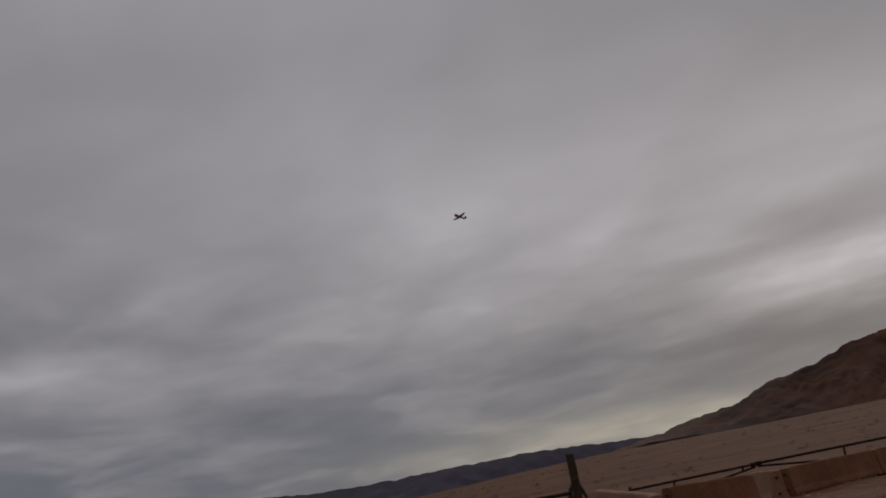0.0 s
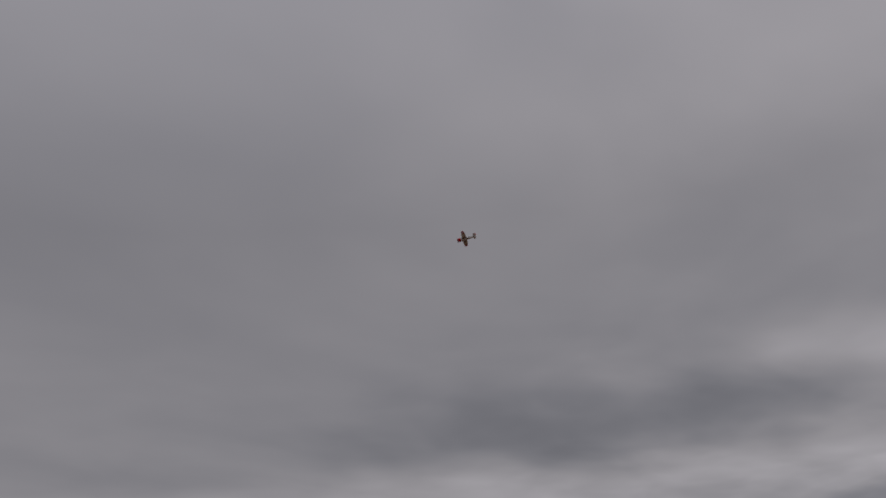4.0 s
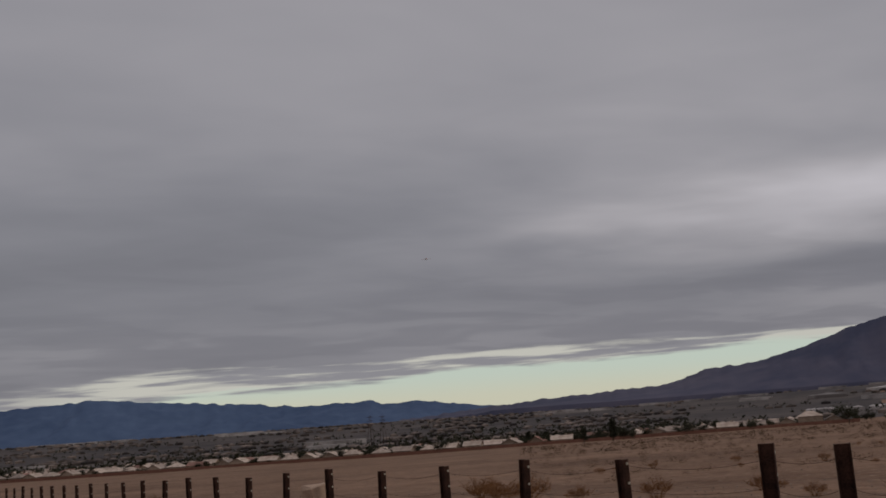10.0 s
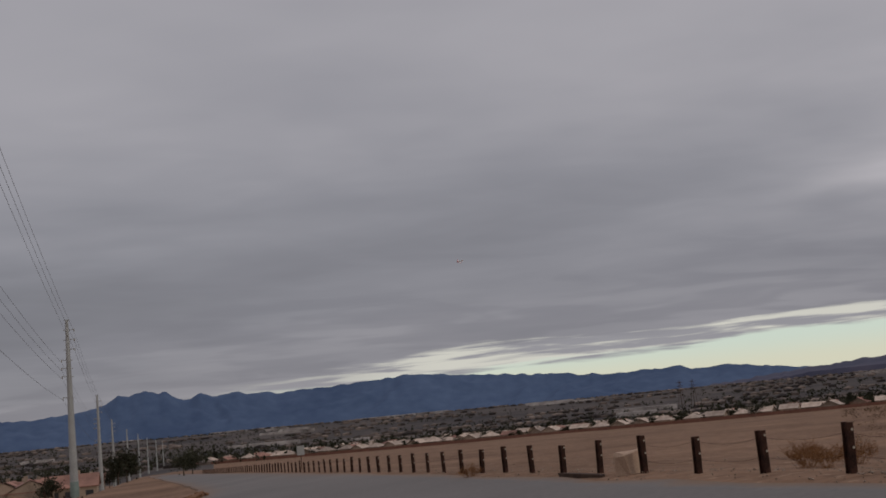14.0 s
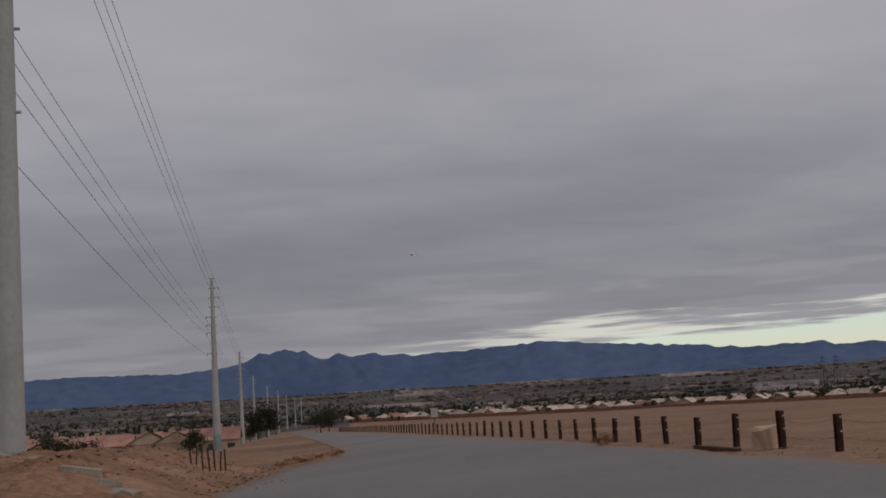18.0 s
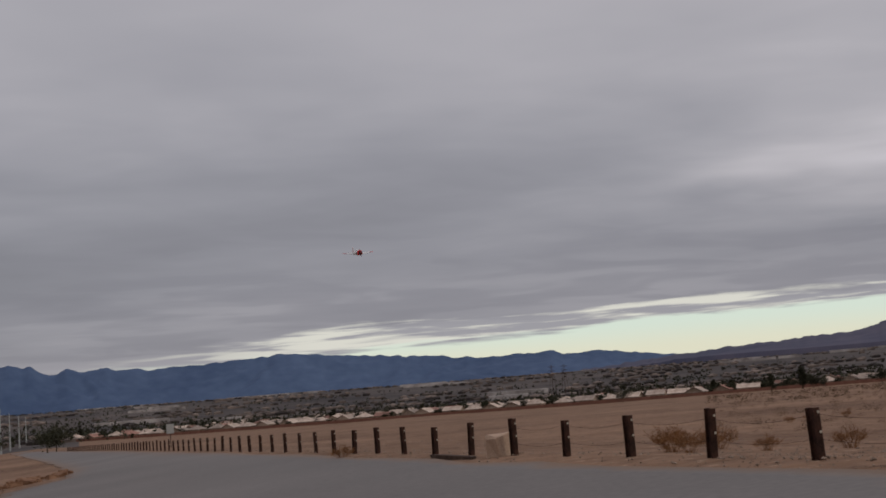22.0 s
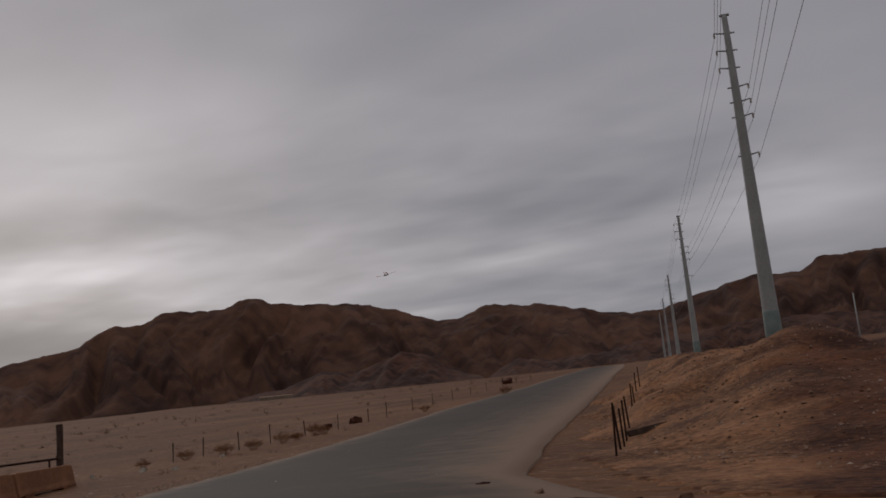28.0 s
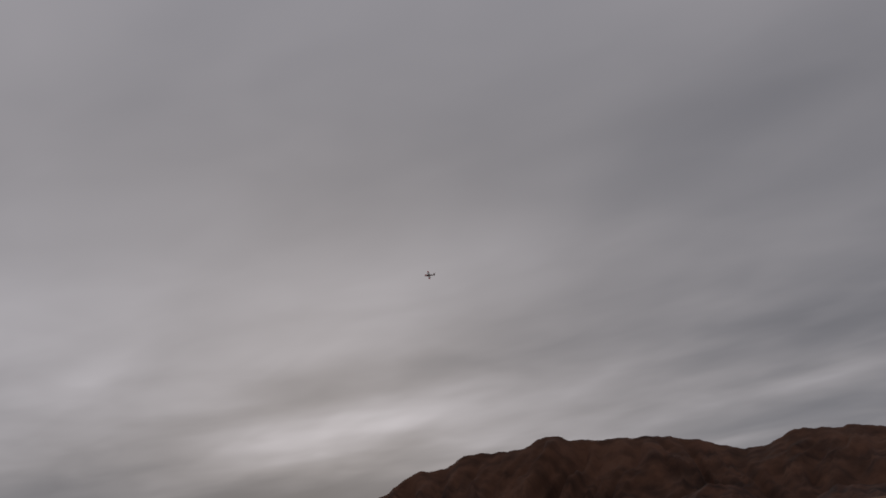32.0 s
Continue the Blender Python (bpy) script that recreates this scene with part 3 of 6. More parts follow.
# ---- mountains ----
def skyline(knots, az, seed, amp):
    """Height angle of a ridge at a yaw, from its main peaks with smaller teeth between."""
    for (a0, e0), (a1, e1) in zip(knots, knots[1:]):
        if a1 <= az <= a0:
            f = (a0 - az) / (a0 - a1)
            e = e0 + (e1 - e0) * f
            return e + amp * noise.fractal(Vector((az * 1.3, seed, 0)), 0.9, 2.0, 4) * min(1.0, 0.4 + 4 * f * (1 - f))
    return knots[0][1] if az > knots[0][0] else knots[-1][1]


def mountain(name, label, knots, r_foot, r_crest, foot, mat, seed, amp, relief, step=0.12, back=1.12, gullies=1.0):
    """A range: slopes that climb from a foot line to the ridge and fall off behind, cut by gullies that run downhill."""
    rows = []
    a0, a1 = knots[0][0], knots[-1][0]
    n = int((a0 - a1) / step)
    for i in range(n + 1):
        az = a0 + (a1 - a0) * i / n
        crest = skyline(knots, az, seed, amp)
        top, lo = math.tan(radians(crest)), math.tan(radians(min(foot, crest - 0.25)))
        row = []
        for j in range(62):
            f = j / 56
            if f <= 1:
                r = r_foot + (r_crest - r_foot) * f
                bend = 1.3 * noise.noise(Vector((az * 0.22, f * 1.3, seed)))
                g = 1 - 2 * abs(noise.fractal(Vector((az * 0.34 * gullies + bend, f * 0.45, seed + 7)), 1.0, 2.2, 5))
                m = noise.fractal(Vector((az * 0.22 * gullies, f * 1.1, seed + 3)), 1.0, 2.0, 4)
                hump = math.sin(math.pi * f) ** 0.8
                s = f ** 0.9 + hump * relief * (0.24 * (g - 0.6) + 0.20 * m)
                s = 1.0 if j == 56 else 1 - 0.02 * math.log1p(math.exp(min(60, (1 - s) / 0.02)))
                h = EYE.z + r * (lo + (top - lo) * max(-0.05, s)) if j else ground(*polar(az, r)) - 40
            else:
                k = (f - 1) * 56 / 5
                r = r_crest * (1 + (back - 1) * k)
                h = EYE.z + r_crest * top * (1 - 0.85 * k) - 6 * k
            row.append((*polar(az, r), h))
        rows.append(row)
    return tagged(new(name, grid_mesh(name, rows, mat)), label, "mountain", kind="structure")


# the blue haze of distance is put into this range's base colour
HAZE_BLUE = material("hazy_blue_range", (0.048, 0.075, 0.136), (0.080, 0.116, 0.190), 0.002, 1.0, bump=0.0, grain=0.02)
# mauve of the hazy air, coloured into the low hills
HAZE_DUSK = material("hazy_dusk_hills", (0.056, 0.050, 0.068), (0.108, 0.093, 0.112), 0.003, 1.0, bump=0.2, grain=0.02)
# grey-blue here is distance haze carried by the base colour, not the rock's own
HAZE_GREY = material("hazy_grey_range", (0.050, 0.053, 0.084), (0.094, 0.086, 0.114), 0.0018, 1.0, bump=0.0, grain=0.012, spread=(0.38, 0.62), drawn=0.35)

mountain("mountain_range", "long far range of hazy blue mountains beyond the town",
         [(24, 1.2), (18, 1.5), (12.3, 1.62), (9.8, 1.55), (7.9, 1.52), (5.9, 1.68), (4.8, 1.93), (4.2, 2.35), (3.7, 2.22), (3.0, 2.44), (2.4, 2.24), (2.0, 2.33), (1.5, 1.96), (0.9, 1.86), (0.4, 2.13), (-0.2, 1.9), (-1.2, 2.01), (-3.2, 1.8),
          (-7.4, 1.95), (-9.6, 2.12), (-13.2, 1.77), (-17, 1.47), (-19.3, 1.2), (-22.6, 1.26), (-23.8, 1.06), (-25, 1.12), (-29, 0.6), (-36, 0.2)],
         4300, 4600, -0.1, HAZE_BLUE, 3.0, 0.10, 0.35)
mountain("mountain_range", "broad mountain, grey-blue with haze, rising from a long slope",
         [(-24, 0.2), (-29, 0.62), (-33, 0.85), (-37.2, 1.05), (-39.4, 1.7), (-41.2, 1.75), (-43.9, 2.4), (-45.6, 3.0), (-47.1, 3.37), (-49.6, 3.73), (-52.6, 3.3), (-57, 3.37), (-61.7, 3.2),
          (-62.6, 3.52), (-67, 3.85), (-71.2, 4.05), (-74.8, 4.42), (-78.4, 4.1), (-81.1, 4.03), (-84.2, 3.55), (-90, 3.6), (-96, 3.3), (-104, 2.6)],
         3250, 3700, 0.4, HAZE_GREY, 8.0, 0.13, 0.28)
mountain("mountain_range", "low line of hazy, dusky hills at the end of the plain",
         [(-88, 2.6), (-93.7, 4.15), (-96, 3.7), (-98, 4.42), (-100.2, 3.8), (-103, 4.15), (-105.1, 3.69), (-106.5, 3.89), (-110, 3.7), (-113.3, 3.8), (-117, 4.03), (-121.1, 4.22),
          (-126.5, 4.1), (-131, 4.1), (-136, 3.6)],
         3550, 3850, 1.8, HAZE_DUSK, 14.0, 0.09, 0.5)
mountain("mountain_range", "steep dark brown rocky mountain above the plain",
         [(-122, 3.2), (-124, 3.5), (-126.7, 4.1), (-128.7, 4.6), (-131, 5.0), (-132.5, 5.75), (-134.8, 6.2), (-136.1, 6.8), (-139.3, 7.4), (-141, 8.3), (-142.6, 8.35), (-143.5, 8.85), (-146.3, 8.8), (-147.6, 9.25),
          (-149.8, 8.75), (-152.5, 8.6), (-154.7, 8.1), (-156.9, 7.3), (-158, 7.33), (-159.3, 7.85), (-162.5, 7.5), (-165.7, 6.7), (-167.7, 6.6), (-169.6, 7.1), (-172.4, 7.7), (-174.5, 7.5), (-175.4, 8.1),
          (-179.5, 8.0), (-186, 7.4), (-196, 6.2), (-210, 4.5)],
         1700, 2080, 3.8, ROCK, 21.0, 0.12, 0.9, gullies=1.5)

mountain("foothill", "low dark red rocky foothill before the mountain",
         [(-142, 3.6), (-146.0, 4.25), (-147.7, 4.6), (-149.0, 4.7), (-151.0, 5.4), (-152.2, 5.1), (-153.3, 5.4), (-155.0, 6.0), (-156.2, 5.7), (-157.1, 4.95), (-158.6, 4.45), (-160, 3.6)],
         1180, 1420, 3.75, ROCK_RED, 5.0, 0.12, 0.9, back=1.06, gullies=2.6)
mountain("foothill", "low dark red rocky foothill before the mountain",
         [(-158, 3.6), (-159.4, 4.5), (-160.6, 5.1), (-162.2, 4.8), (-164.7, 4.9), (-166.6, 5.2), (-169, 5.3), (-172, 5.6), (-176, 5.4), (-182, 4.6), (-190, 3.6)],
         1240, 1480, 3.75, ROCK_RED, 9.0, 0.14, 0.9, back=1.06, gullies=2.6)

# ---- power poles along the road ----
POLES = [(15.75, 36.5), (6.35, 150), (5.15, 260), (4.55, 370), (3.9, 480), (3.4, 590), (3.0, 700), (2.6, 810), (2.3, 920),
         (-172.9, 75), (-169.25, 181), (-168.35, 288), (-167.95, 395), (-167.7, 500)]
ORDER = [13, 12, 11, 10, 9, 0, 1, 2, 3, 4, 5, 6, 7, 8]
ARMS = [(1, 19.4), (1, 18.2), (1, 17.0), (-1, 15.7), (-1, 14.7), (-1, 13.7), (-1, 11.1)]


def shaft_mesh():
    bm = bmesh.new()
    rings = []
    for z, r in ((-5, 0.56), (0, 0.51), (7, 0.40), (14, 0.29), (20.45, 0.19), (20.6, 0.17)):
        rings.append([(r * math.cos(k * math.tau / 12), r * math.sin(k * math.tau / 12), z) for k in range(12)])
    loft(bm, rings)
    return mesh_of(bm, "shaft", STEEL_GREY)


def arm_mesh(side):
    bm = bmesh.new()
    tube(bm, (side * 0.15, 0, 0), (side * 0.85, 0, 0.12), 0.06, 0.04, 7)
    tube(bm, (-side * 0.15, 0, 0), (-side * 0.5, 0, 0.0), 0.06, 0.05, 7)
    return mesh_of(bm, "arm", STEEL_GREY)


def insulator_mesh():
    bm = bmesh.new()
    for k in range(5):
        tube(bm, (0, 0, -0.06 * k), (0, 0, -0.06 * k - 0.055), 0.075, 0.03, 8)
    return mesh_of(bm, "insulator", CONCRETE)


def cap_mesh():
    bm = bmesh.new()
    box(bm, (-0.32, -0.12, 20.6), (0.32, 0.12, 20.72), 0.02)
    return mesh_of(bm, "cap", STEEL_GREY)


def coat_mesh():
    bm = bmesh.new()
    loft(bm, [[(r * math.cos(k * math.tau / 16), r * math.sin(k * math.tau / 16), z) for k in range(16)] for z, r in ((-4.5, 0.60), (0.0, 0.53), (0.95, 0.513), (1.0, 0.50))])
    return mesh_of(bm, "base_coat", material("green_grey_coating", (0.13, 0.175, 0.155), (0.20, 0.245, 0.215), 2.0, 0.7, bump=0.05, grain=12))


COAT = coat_mesh()
SHAFT, ARM, ARM_R, INSUL, CAP = shaft_mesh(), arm_mesh(-1), arm_mesh(1), insulator_mesh(), cap_mesh()
TOPS = {0: None, 1: 6.01, 2: 2.6 + 2.02, 9: 19.99, 10: 10.95, 11: 8.19}
POLE_OBS = []
for n, (yaw, r) in enumerate(POLES):
    x, y = polar(yaw, r)
    k = ORDER.index(n)
    a, b = POLES[ORDER[max(0, k - 1)]], POLES[ORDER[min(len(ORDER) - 1, k + 1)]]
    d = Vector(polar(*b)) - Vector(polar(*a))
    base = ground(x, y) + (0.5 if n == 0 else 0)
    if n in (1, 9, 10, 11):
        base = EYE.z + r * math.tan(radians(TOPS[n])) - 20.6
    pole = thing("power_pole", "tall tapered galvanised steel power pole with bracket arms", "power pole", pose(x, y, base, 0, 0, math.degrees(math.atan2(d.y, d.x)) - 90), group="power poles along the road")
    part_mesh("shaft", SHAFT, pole, Matrix.Diagonal((1, 1, 1.17, 1)) if n == 0 else None)
    if r < 200:
        part_mesh("base_coat", COAT, pole)["label"] = "green-grey protective coat at the foot"
    if r < 400:
        part_mesh("cap", CAP, pole, pose(0, 0, 3.5) if n == 0 else None)
        for s, z in ARMS:
            arm = part_mesh("arm", ARM if s < 0 else ARM_R, pole, pose(0, 0, z + (3.4 if n == 0 and s > 0 else 0)))
            part_mesh("insulator", INSUL, arm, pose(s * 0.82, 0, 0.08))
    POLE_OBS.append(pole)


def wire(a, b, sag, r=0.016):
    bm = bmesh.new()
    pts = [a.lerp(b, i / 16) - Vector((0, 0, sag * 4 * (i / 16) * (1 - i / 16))) for i in range(17)]
    loft(bm, [[p + Vector((r * math.cos(q), 0, r * math.sin(q))) for q in (0.5, 2.6, 4.7)] for p in pts])
    return bm


for i, j in zip(ORDER, ORDER[1:]):
    A, B = POLE_OBS[i].matrix_basis, POLE_OBS[j].matrix_basis
    far = min(POLES[i][1], POLES[j][1]) > 250
    span = thing("power_line", "bundle of slack dark power cables between two poles", "power line", group="power lines along the road")
    for s, z in ARMS[:1] + ARMS[3:4] if far else ARMS:
        ends = [P @ Vector((s * 0.82, 0, z - 0.22 + (3.4 if n == 0 and s > 0 else 0))) for P, n in ((A, i), (B, j))]
        part("cable", wire(*ends, 0.7), CABLE, span)


# ---- guard posts with the rail gone ----
def ibeam(h):
    bm = bmesh.new()
    box(bm, (-0.044, -0.075, -0.4), (0.044, -0.064, h), 0.003)
    box(bm, (-0.044, 0.064, -0.4), (0.044, 0.075, h), 0.003)
    box(bm, (-0.005, -0.0639, -0.4), (0.005, 0.0639, h - 0.004))
    return mesh_of(bm, "beam", RUST)


def bolt_hole():
    bm = bmesh.new()
    tube(bm, (0, 0, 0), (0, -0.004, 0), 0.017, 0.017, 8)
    return mesh_of(bm, "bolt_hole", CONCRETE)


BEAMS, HOLE = [ibeam(0.60), ibeam(0.64), ibeam(0.62)], bolt_hole()
random.seed(4)
SPOTS = [from_uv(10.9 + 2.13 * k, 8.35 - max(0, 10.9 + 2.13 * k - 90) ** 1.4 * 0.004) for k in range(76)]
SPOTS += [polar(-41.5, 12.0), polar(-44.9, 11.6), polar(-48.8, 11.3), polar(-50.6, 11.2), polar(-52.2, 11.0)]
GUARDS = []
for k, (x, y) in enumerate(SPOTS):
    p = thing("guard_post", "rusted steel guard rail post standing alone, its rail gone", "guard post",
              lay(x, y, 3 + random.uniform(-7, 7) + (40 if k > 75 else 0), random.uniform(-0.04, 0.02)) @ pose(0, 0, 0, random.uniform(-2.5, 2.5), random.uniform(-2, 2), 0), group="row of guard posts")
    part_mesh("beam", BEAMS[k % 3], p)
    if k < 30 or k > 75:
        part_mesh("bolt_hole", HOLE, p, pose(0.022, -0.0755, 0.55))
        part_mesh("bolt_hole", HOLE, p, pose(0.022, -0.0755, 0.33))
    GUARDS.append(Vector((x, y, ground(x, y))))

# a strand of loose wire along the nearer posts
for h in (0.50, 0.22):
    w = thing("fence_wire", "sagging rusty fence wire strung between guard posts", "wire", group="fence wires")
    row = [GUARDS[i] for i in (4, 3, 2, 1, 0, 76, 77, 78, 79, 80)] + [Vector((*polar(-63.2, 10.7), ground(*polar(-63.2, 10.7))))]
    for a, b in zip(row, row[1:]):
        part("strand", wire(a + Vector((0, 0, h)), b + Vector((0, 0, h)), 0.05 + 0.04 * random.random(), 0.0025), RUST, w)


def timber(name, label, x, y, h, w, lean=(0, 0), dz=0.0, group="", mat=None):
    """A rough squared timber post, split at its head."""
    t = thing(name, label, "post", lay(x, y, random.uniform(0, 60), dz) @ pose(0, 0, 0, *lean, 0), group=group)
    bm = bmesh.new()
    rings = []
    for i in range(7):
        z = -0.4 + (h + 0.4) * i / 6
        rings.append([(a * w / 2 * random.uniform(0.88, 1.08), b * w / 2 * random.uniform(0.88, 1.08), z + (random.uniform(-0.04, 0.04) if i == 6 else 0)) for a, b in ((-1, -0.6), (-0.6, -1), (0.6, -1), (1, -0.6), (1, 0.6), (0.6, 1), (-0.6, 1), (-1, 0.6))])
    loft(bm, rings)
    for f in bm.faces:
        f.smooth = False
    part("shaft", bm, mat or WOOD, t)
    return t


timber("fence_post", "rough dark timber fence post at the end of the wires", *polar(-63.2, 10.7), 0.72, 0.11, mat=RUST)


# ---- concrete barriers ----
def barrier(a, b, label="stained tan concrete road barrier standing on the dirt", mat=None, sunk=(0, 0)):
    a, b = Vector(a), Vector(b)
    c, n = (a + b) / 2, (b - a).length
    za, zb = ground(*a) - sunk[0], ground(*b) - sunk[1]
    t = thing("concrete_barrier", label, "barrier", Matrix.Translation((c.x, c.y, (za + zb) / 2 - 0.03)) @ Matrix.Rotation(math.atan2(b.y - a.y, b.x - a.x), 4, "Z") @ Matrix.Rotation(-math.atan2(zb - za, n), 4, "Y"), group="barriers by the gate")
    bm = bmesh.new()
    prof = [(-0.25, 0.06), (-0.25, 0.12), (-0.20, 0.26), (-0.12, 0.78), (-0.095, 0.81), (0.095, 0.81), (0.12, 0.78), (0.20, 0.26), (0.25, 0.12), (0.25, 0.06)]
    rings = []
    for i in range(17):
        x = n * (i / 16 - 0.5)
        chip = 0.03 if i in (0, 16) else 0.0
        rings.append([(x + random.uniform(-.008, .008), p * (1 - chip) + random.uniform(-.006, .006), q - chip + random.uniform(-.010, .006)) for p, q in prof])
    loft(bm, rings)
    for f in bm.faces:
        f.smooth = False
    part("body", bm, mat or CONCRETE_TAN, t)
    for s in (-1, 1):
        bm = bmesh.new()
        box(bm, (s * n * 0.33 - 0.45, -0.235, -0.12), (s * n * 0.33 + 0.45, 0.235, 0.07), 0.015)
        part("foot", bm, CONCRETE_TAN, t)
        for z in (0.2, 0.6):
            bm = bmesh.new()
            tube(bm, (s * n / 2, 0, z), (s * n / 2, 0, z + 0.03), 0.045, 0.045, 8)
            part("joint_loop", bm, RUST, t)
    return t


random.seed(21)
PALE = "pale tan concrete road barrier, end on to the road"
barrier(polar(-126.3, 23.5), polar(-123.4, 28.6), PALE, CONCRETE_PALE)
barrier(polar(-126.9, 27.3), polar(-130.8, 30.4))
barrier(polar(-132.0, 31.2), polar(-130.7, 33.6), PALE, CONCRETE_PALE)
barrier(polar(-132.4, 33.0), polar(-136.3, 39.0))
barrier(polar(-136.4, 39.4), polar(-138.9, 45.0))
barrier(polar(-72.9, 13.3), polar(-84.55, 18.0), sunk=(-0.02, 0.03))
barrier(polar(-85.5, 18.9), polar(-91.75, 21.5), "pale tan concrete road barrier by the track", CONCRETE_PALE)
barrier(polar(-76.5, 19.5), polar(-86.6, 25.0), "pale tan concrete road barrier behind the front row", CONCRETE_PALE)
barrier(polar(-91.0, 29.0), polar(-92.1, 34.0), PALE, CONCRETE_PALE)


# ---- pipe gates and their posts ----
def gate_leaf(hinge, tip, drop, label, posts=(0.30, 0.62)):
    """A pipe gate: a level top rail, a strut that climbs to meet it at the tip, and uprights between."""
    t = thing("pipe_gate", label, "gate", group="pipe gates")
    hinge, tip = Vector(hinge), Vector(tip)
    low = hinge - Vector((0, 0, drop))
    bm = bmesh.new()
    tube(bm, hinge, tip, 0.045, 0.045, 8)
    part("top_rail", bm, RUST, t)
    bm = bmesh.new()
    tube(bm, low, tip - Vector((0, 0, 0.1)), 0.04, 0.04, 8)
    part("strut", bm, RUST, t)
    for f in posts:
        bm = bmesh.new()
        tube(bm, hinge.lerp(tip, f), low.lerp(tip - Vector((0, 0, 0.1)), f), 0.04, 0.04, 8)
        part("upright", bm, RUST, t)
    bm = bmesh.new()
    d = (tip - hinge).normalized() * 0.16
    tube(bm, tip - d, tip + d * 0.2, 0.075, 0.075, 8)
    part("latch", bm, RUST, t)
    bm = bmesh.new()
    tube(bm, low - Vector((0, 0, 1.6)), hinge + Vector((0, 0, 0.12)), 0.045, 0.045, 8)
    part("hinge_post", bm, RUST, t)
    return t


def at(yaw, el, r):
    return EYE + aim(yaw, el) * (r / math.cos(radians(el)))


gate_leaf(at(-122.4, 2.02, 29.5), at(-107.9, 1.56, 25.2), 0.80, "rusty pipe gate leaf, closed across the track", (0.27, 0.6))
gate_leaf(at(-88.3, 0.66, 26.5), at(-106.2, 1.34, 25.2), 0.62, "rusty pipe gate leaf, closed across the track", (0.33, 0.66))
gate_leaf(at(-125.2, 1.74, 44), at(-131.15, 2.08, 45), 0.75, "rusty pipe gate leaf behind the barriers", (0.35, 0.9))
gate_leaf(at(-138.4, 2.42, 46), at(-131.25, 2.10, 45), 0.75, "rusty pipe gate leaf behind the barriers", (0.05, 0.45))
chain = thing("gate_chain", "slack chain tying the two gate leaves together", "chain")
a, b = at(-107.9, 1.52, 25.2), at(-106.2, 1.30, 25.2)
for k in range(14):
    p = a.lerp(b, k / 13) - Vector((0, 0, 0.30 * 4 * (k / 13) * (1 - k / 13)))
    bm = bmesh.new()
    tube(bm, p - Vector((0.035, 0, 0.01)), p + Vector((0.035, 0, 0.01)), 0.014, 0.014, 5)
    part("link", bm, RUST, chain)
BIG = timber("gate_post", "heavy dark timber gate post with raking braces", *polar(-122.8, 30), 1.72, 0.21, (0, 3))
for s, e in ((-0.55, 0.95), (0.6, 1.0), (0.35, 0.8)):
    bm = bmesh.new()
    tube(bm, (s, s * 0.3, -0.3), (s * 0.15, 0, e), 0.055, 0.05, 6)
    part("brace", bm, WOOD, BIG)
timber("gate_post", "dark timber gate post at the end of the pipe gate", *polar(-138.5, 46), 2.35, 0.21, (2, 0), -0.1)
stump = thing("stone_pillar", "broken red-brown masonry pillar behind the gate", "pillar", lay(*polar(-115.95, 60), 20))
for nm, lo, hi in (("plinth", (-0.42, -0.42, -0.4), (0.42, 0.42, 0.3)), ("shaft", (-0.27, -0.27, 0.301), (0.27, 0.27, 1.45))):
    bm = bmesh.new()
    box(bm, lo, hi, 0.07)
    for v in bm.verts:
        v.co += Vector((random.uniform(-0.04, 0.04), random.uniform(-0.04, 0.04), random.uniform(-0.05, 0.05) if v.co.z > 1 else 0))
    part(nm, bm, CONCRETE_TAN, stump)


# ---- wire fence beyond the climbing road, and stakes on the bank ----
def stake(name, label, x, y, h, r, dz=0.0, lean=4, group=""):
    t = thing(name, label, "stake", lay(x, y, 0, dz) @ pose(0, 0, 0, random.uniform(-lean, lean), random.uniform(-lean, lean), random.uniform(0, 90)), group=group)
    bm = bmesh.new()
    box(bm, (-r, -r * 0.25, -0.3), (r, r * 0.25, h))
    box(bm, (-r * 0.2, r * 0.26, -0.3), (r * 0.2, r * 1.2, h - 0.01))
    part("shaft", bm, RUST, t)
    return t


random.seed(31)
FENCE = [(-143.6, 58), (-145.0, 60), (-146.7, 63), (-148.2, 67), (-149.9, 72), (-151.5, 77), (-153.0, 85), (-153.9, 91), (-155.2, 100), (-156.2, 110), (-157.2, 120), (-158.1, 132), (-158.9, 145), (-159.7, 160), (-160.4, 176), (-161.1, 195)]
for yaw, r in FENCE:
    stake("fence_stake", "thin rusty wire fence stake in the roadside dirt", *polar(yaw, r), random.uniform(0.9, 1.2), 0.028, group="fence stakes beyond the road")
w = thing("fence_wire", "thin slack wire of the roadside fence", "wire", group="fence wires")
for (ya, ra), (yb, rb) in zip(FENCE, FENCE[1:]):
    a, b = polar(ya, ra), polar(yb, rb)
    part("strand", wire(Vector((*a, ground(*a) + 0.8)), Vector((*b, ground(*b) + 0.8)), 0.15, 0.004), RUST, w)
for yaw, r, h in ((-164.75, 26.5, 1.05), (-165.0, 29, 0.95), (-165.2, 31.5, 0.9), (-165.35, 34, 1.0), (-165.55, 37, 0.9), (-165.8, 44, 0.9), (-165.95, 49, 0.9), (-166.1, 56, 1.0), (-166.3, 66, 1.0)):
    x, y = polar(yaw, r)
    stake("fence_stake", "dark rusted stake leaning at the foot of the bank", x, y, h * 1.12, 0.028, bank_height(*along(x, y)), 3, group="stakes along the bank")
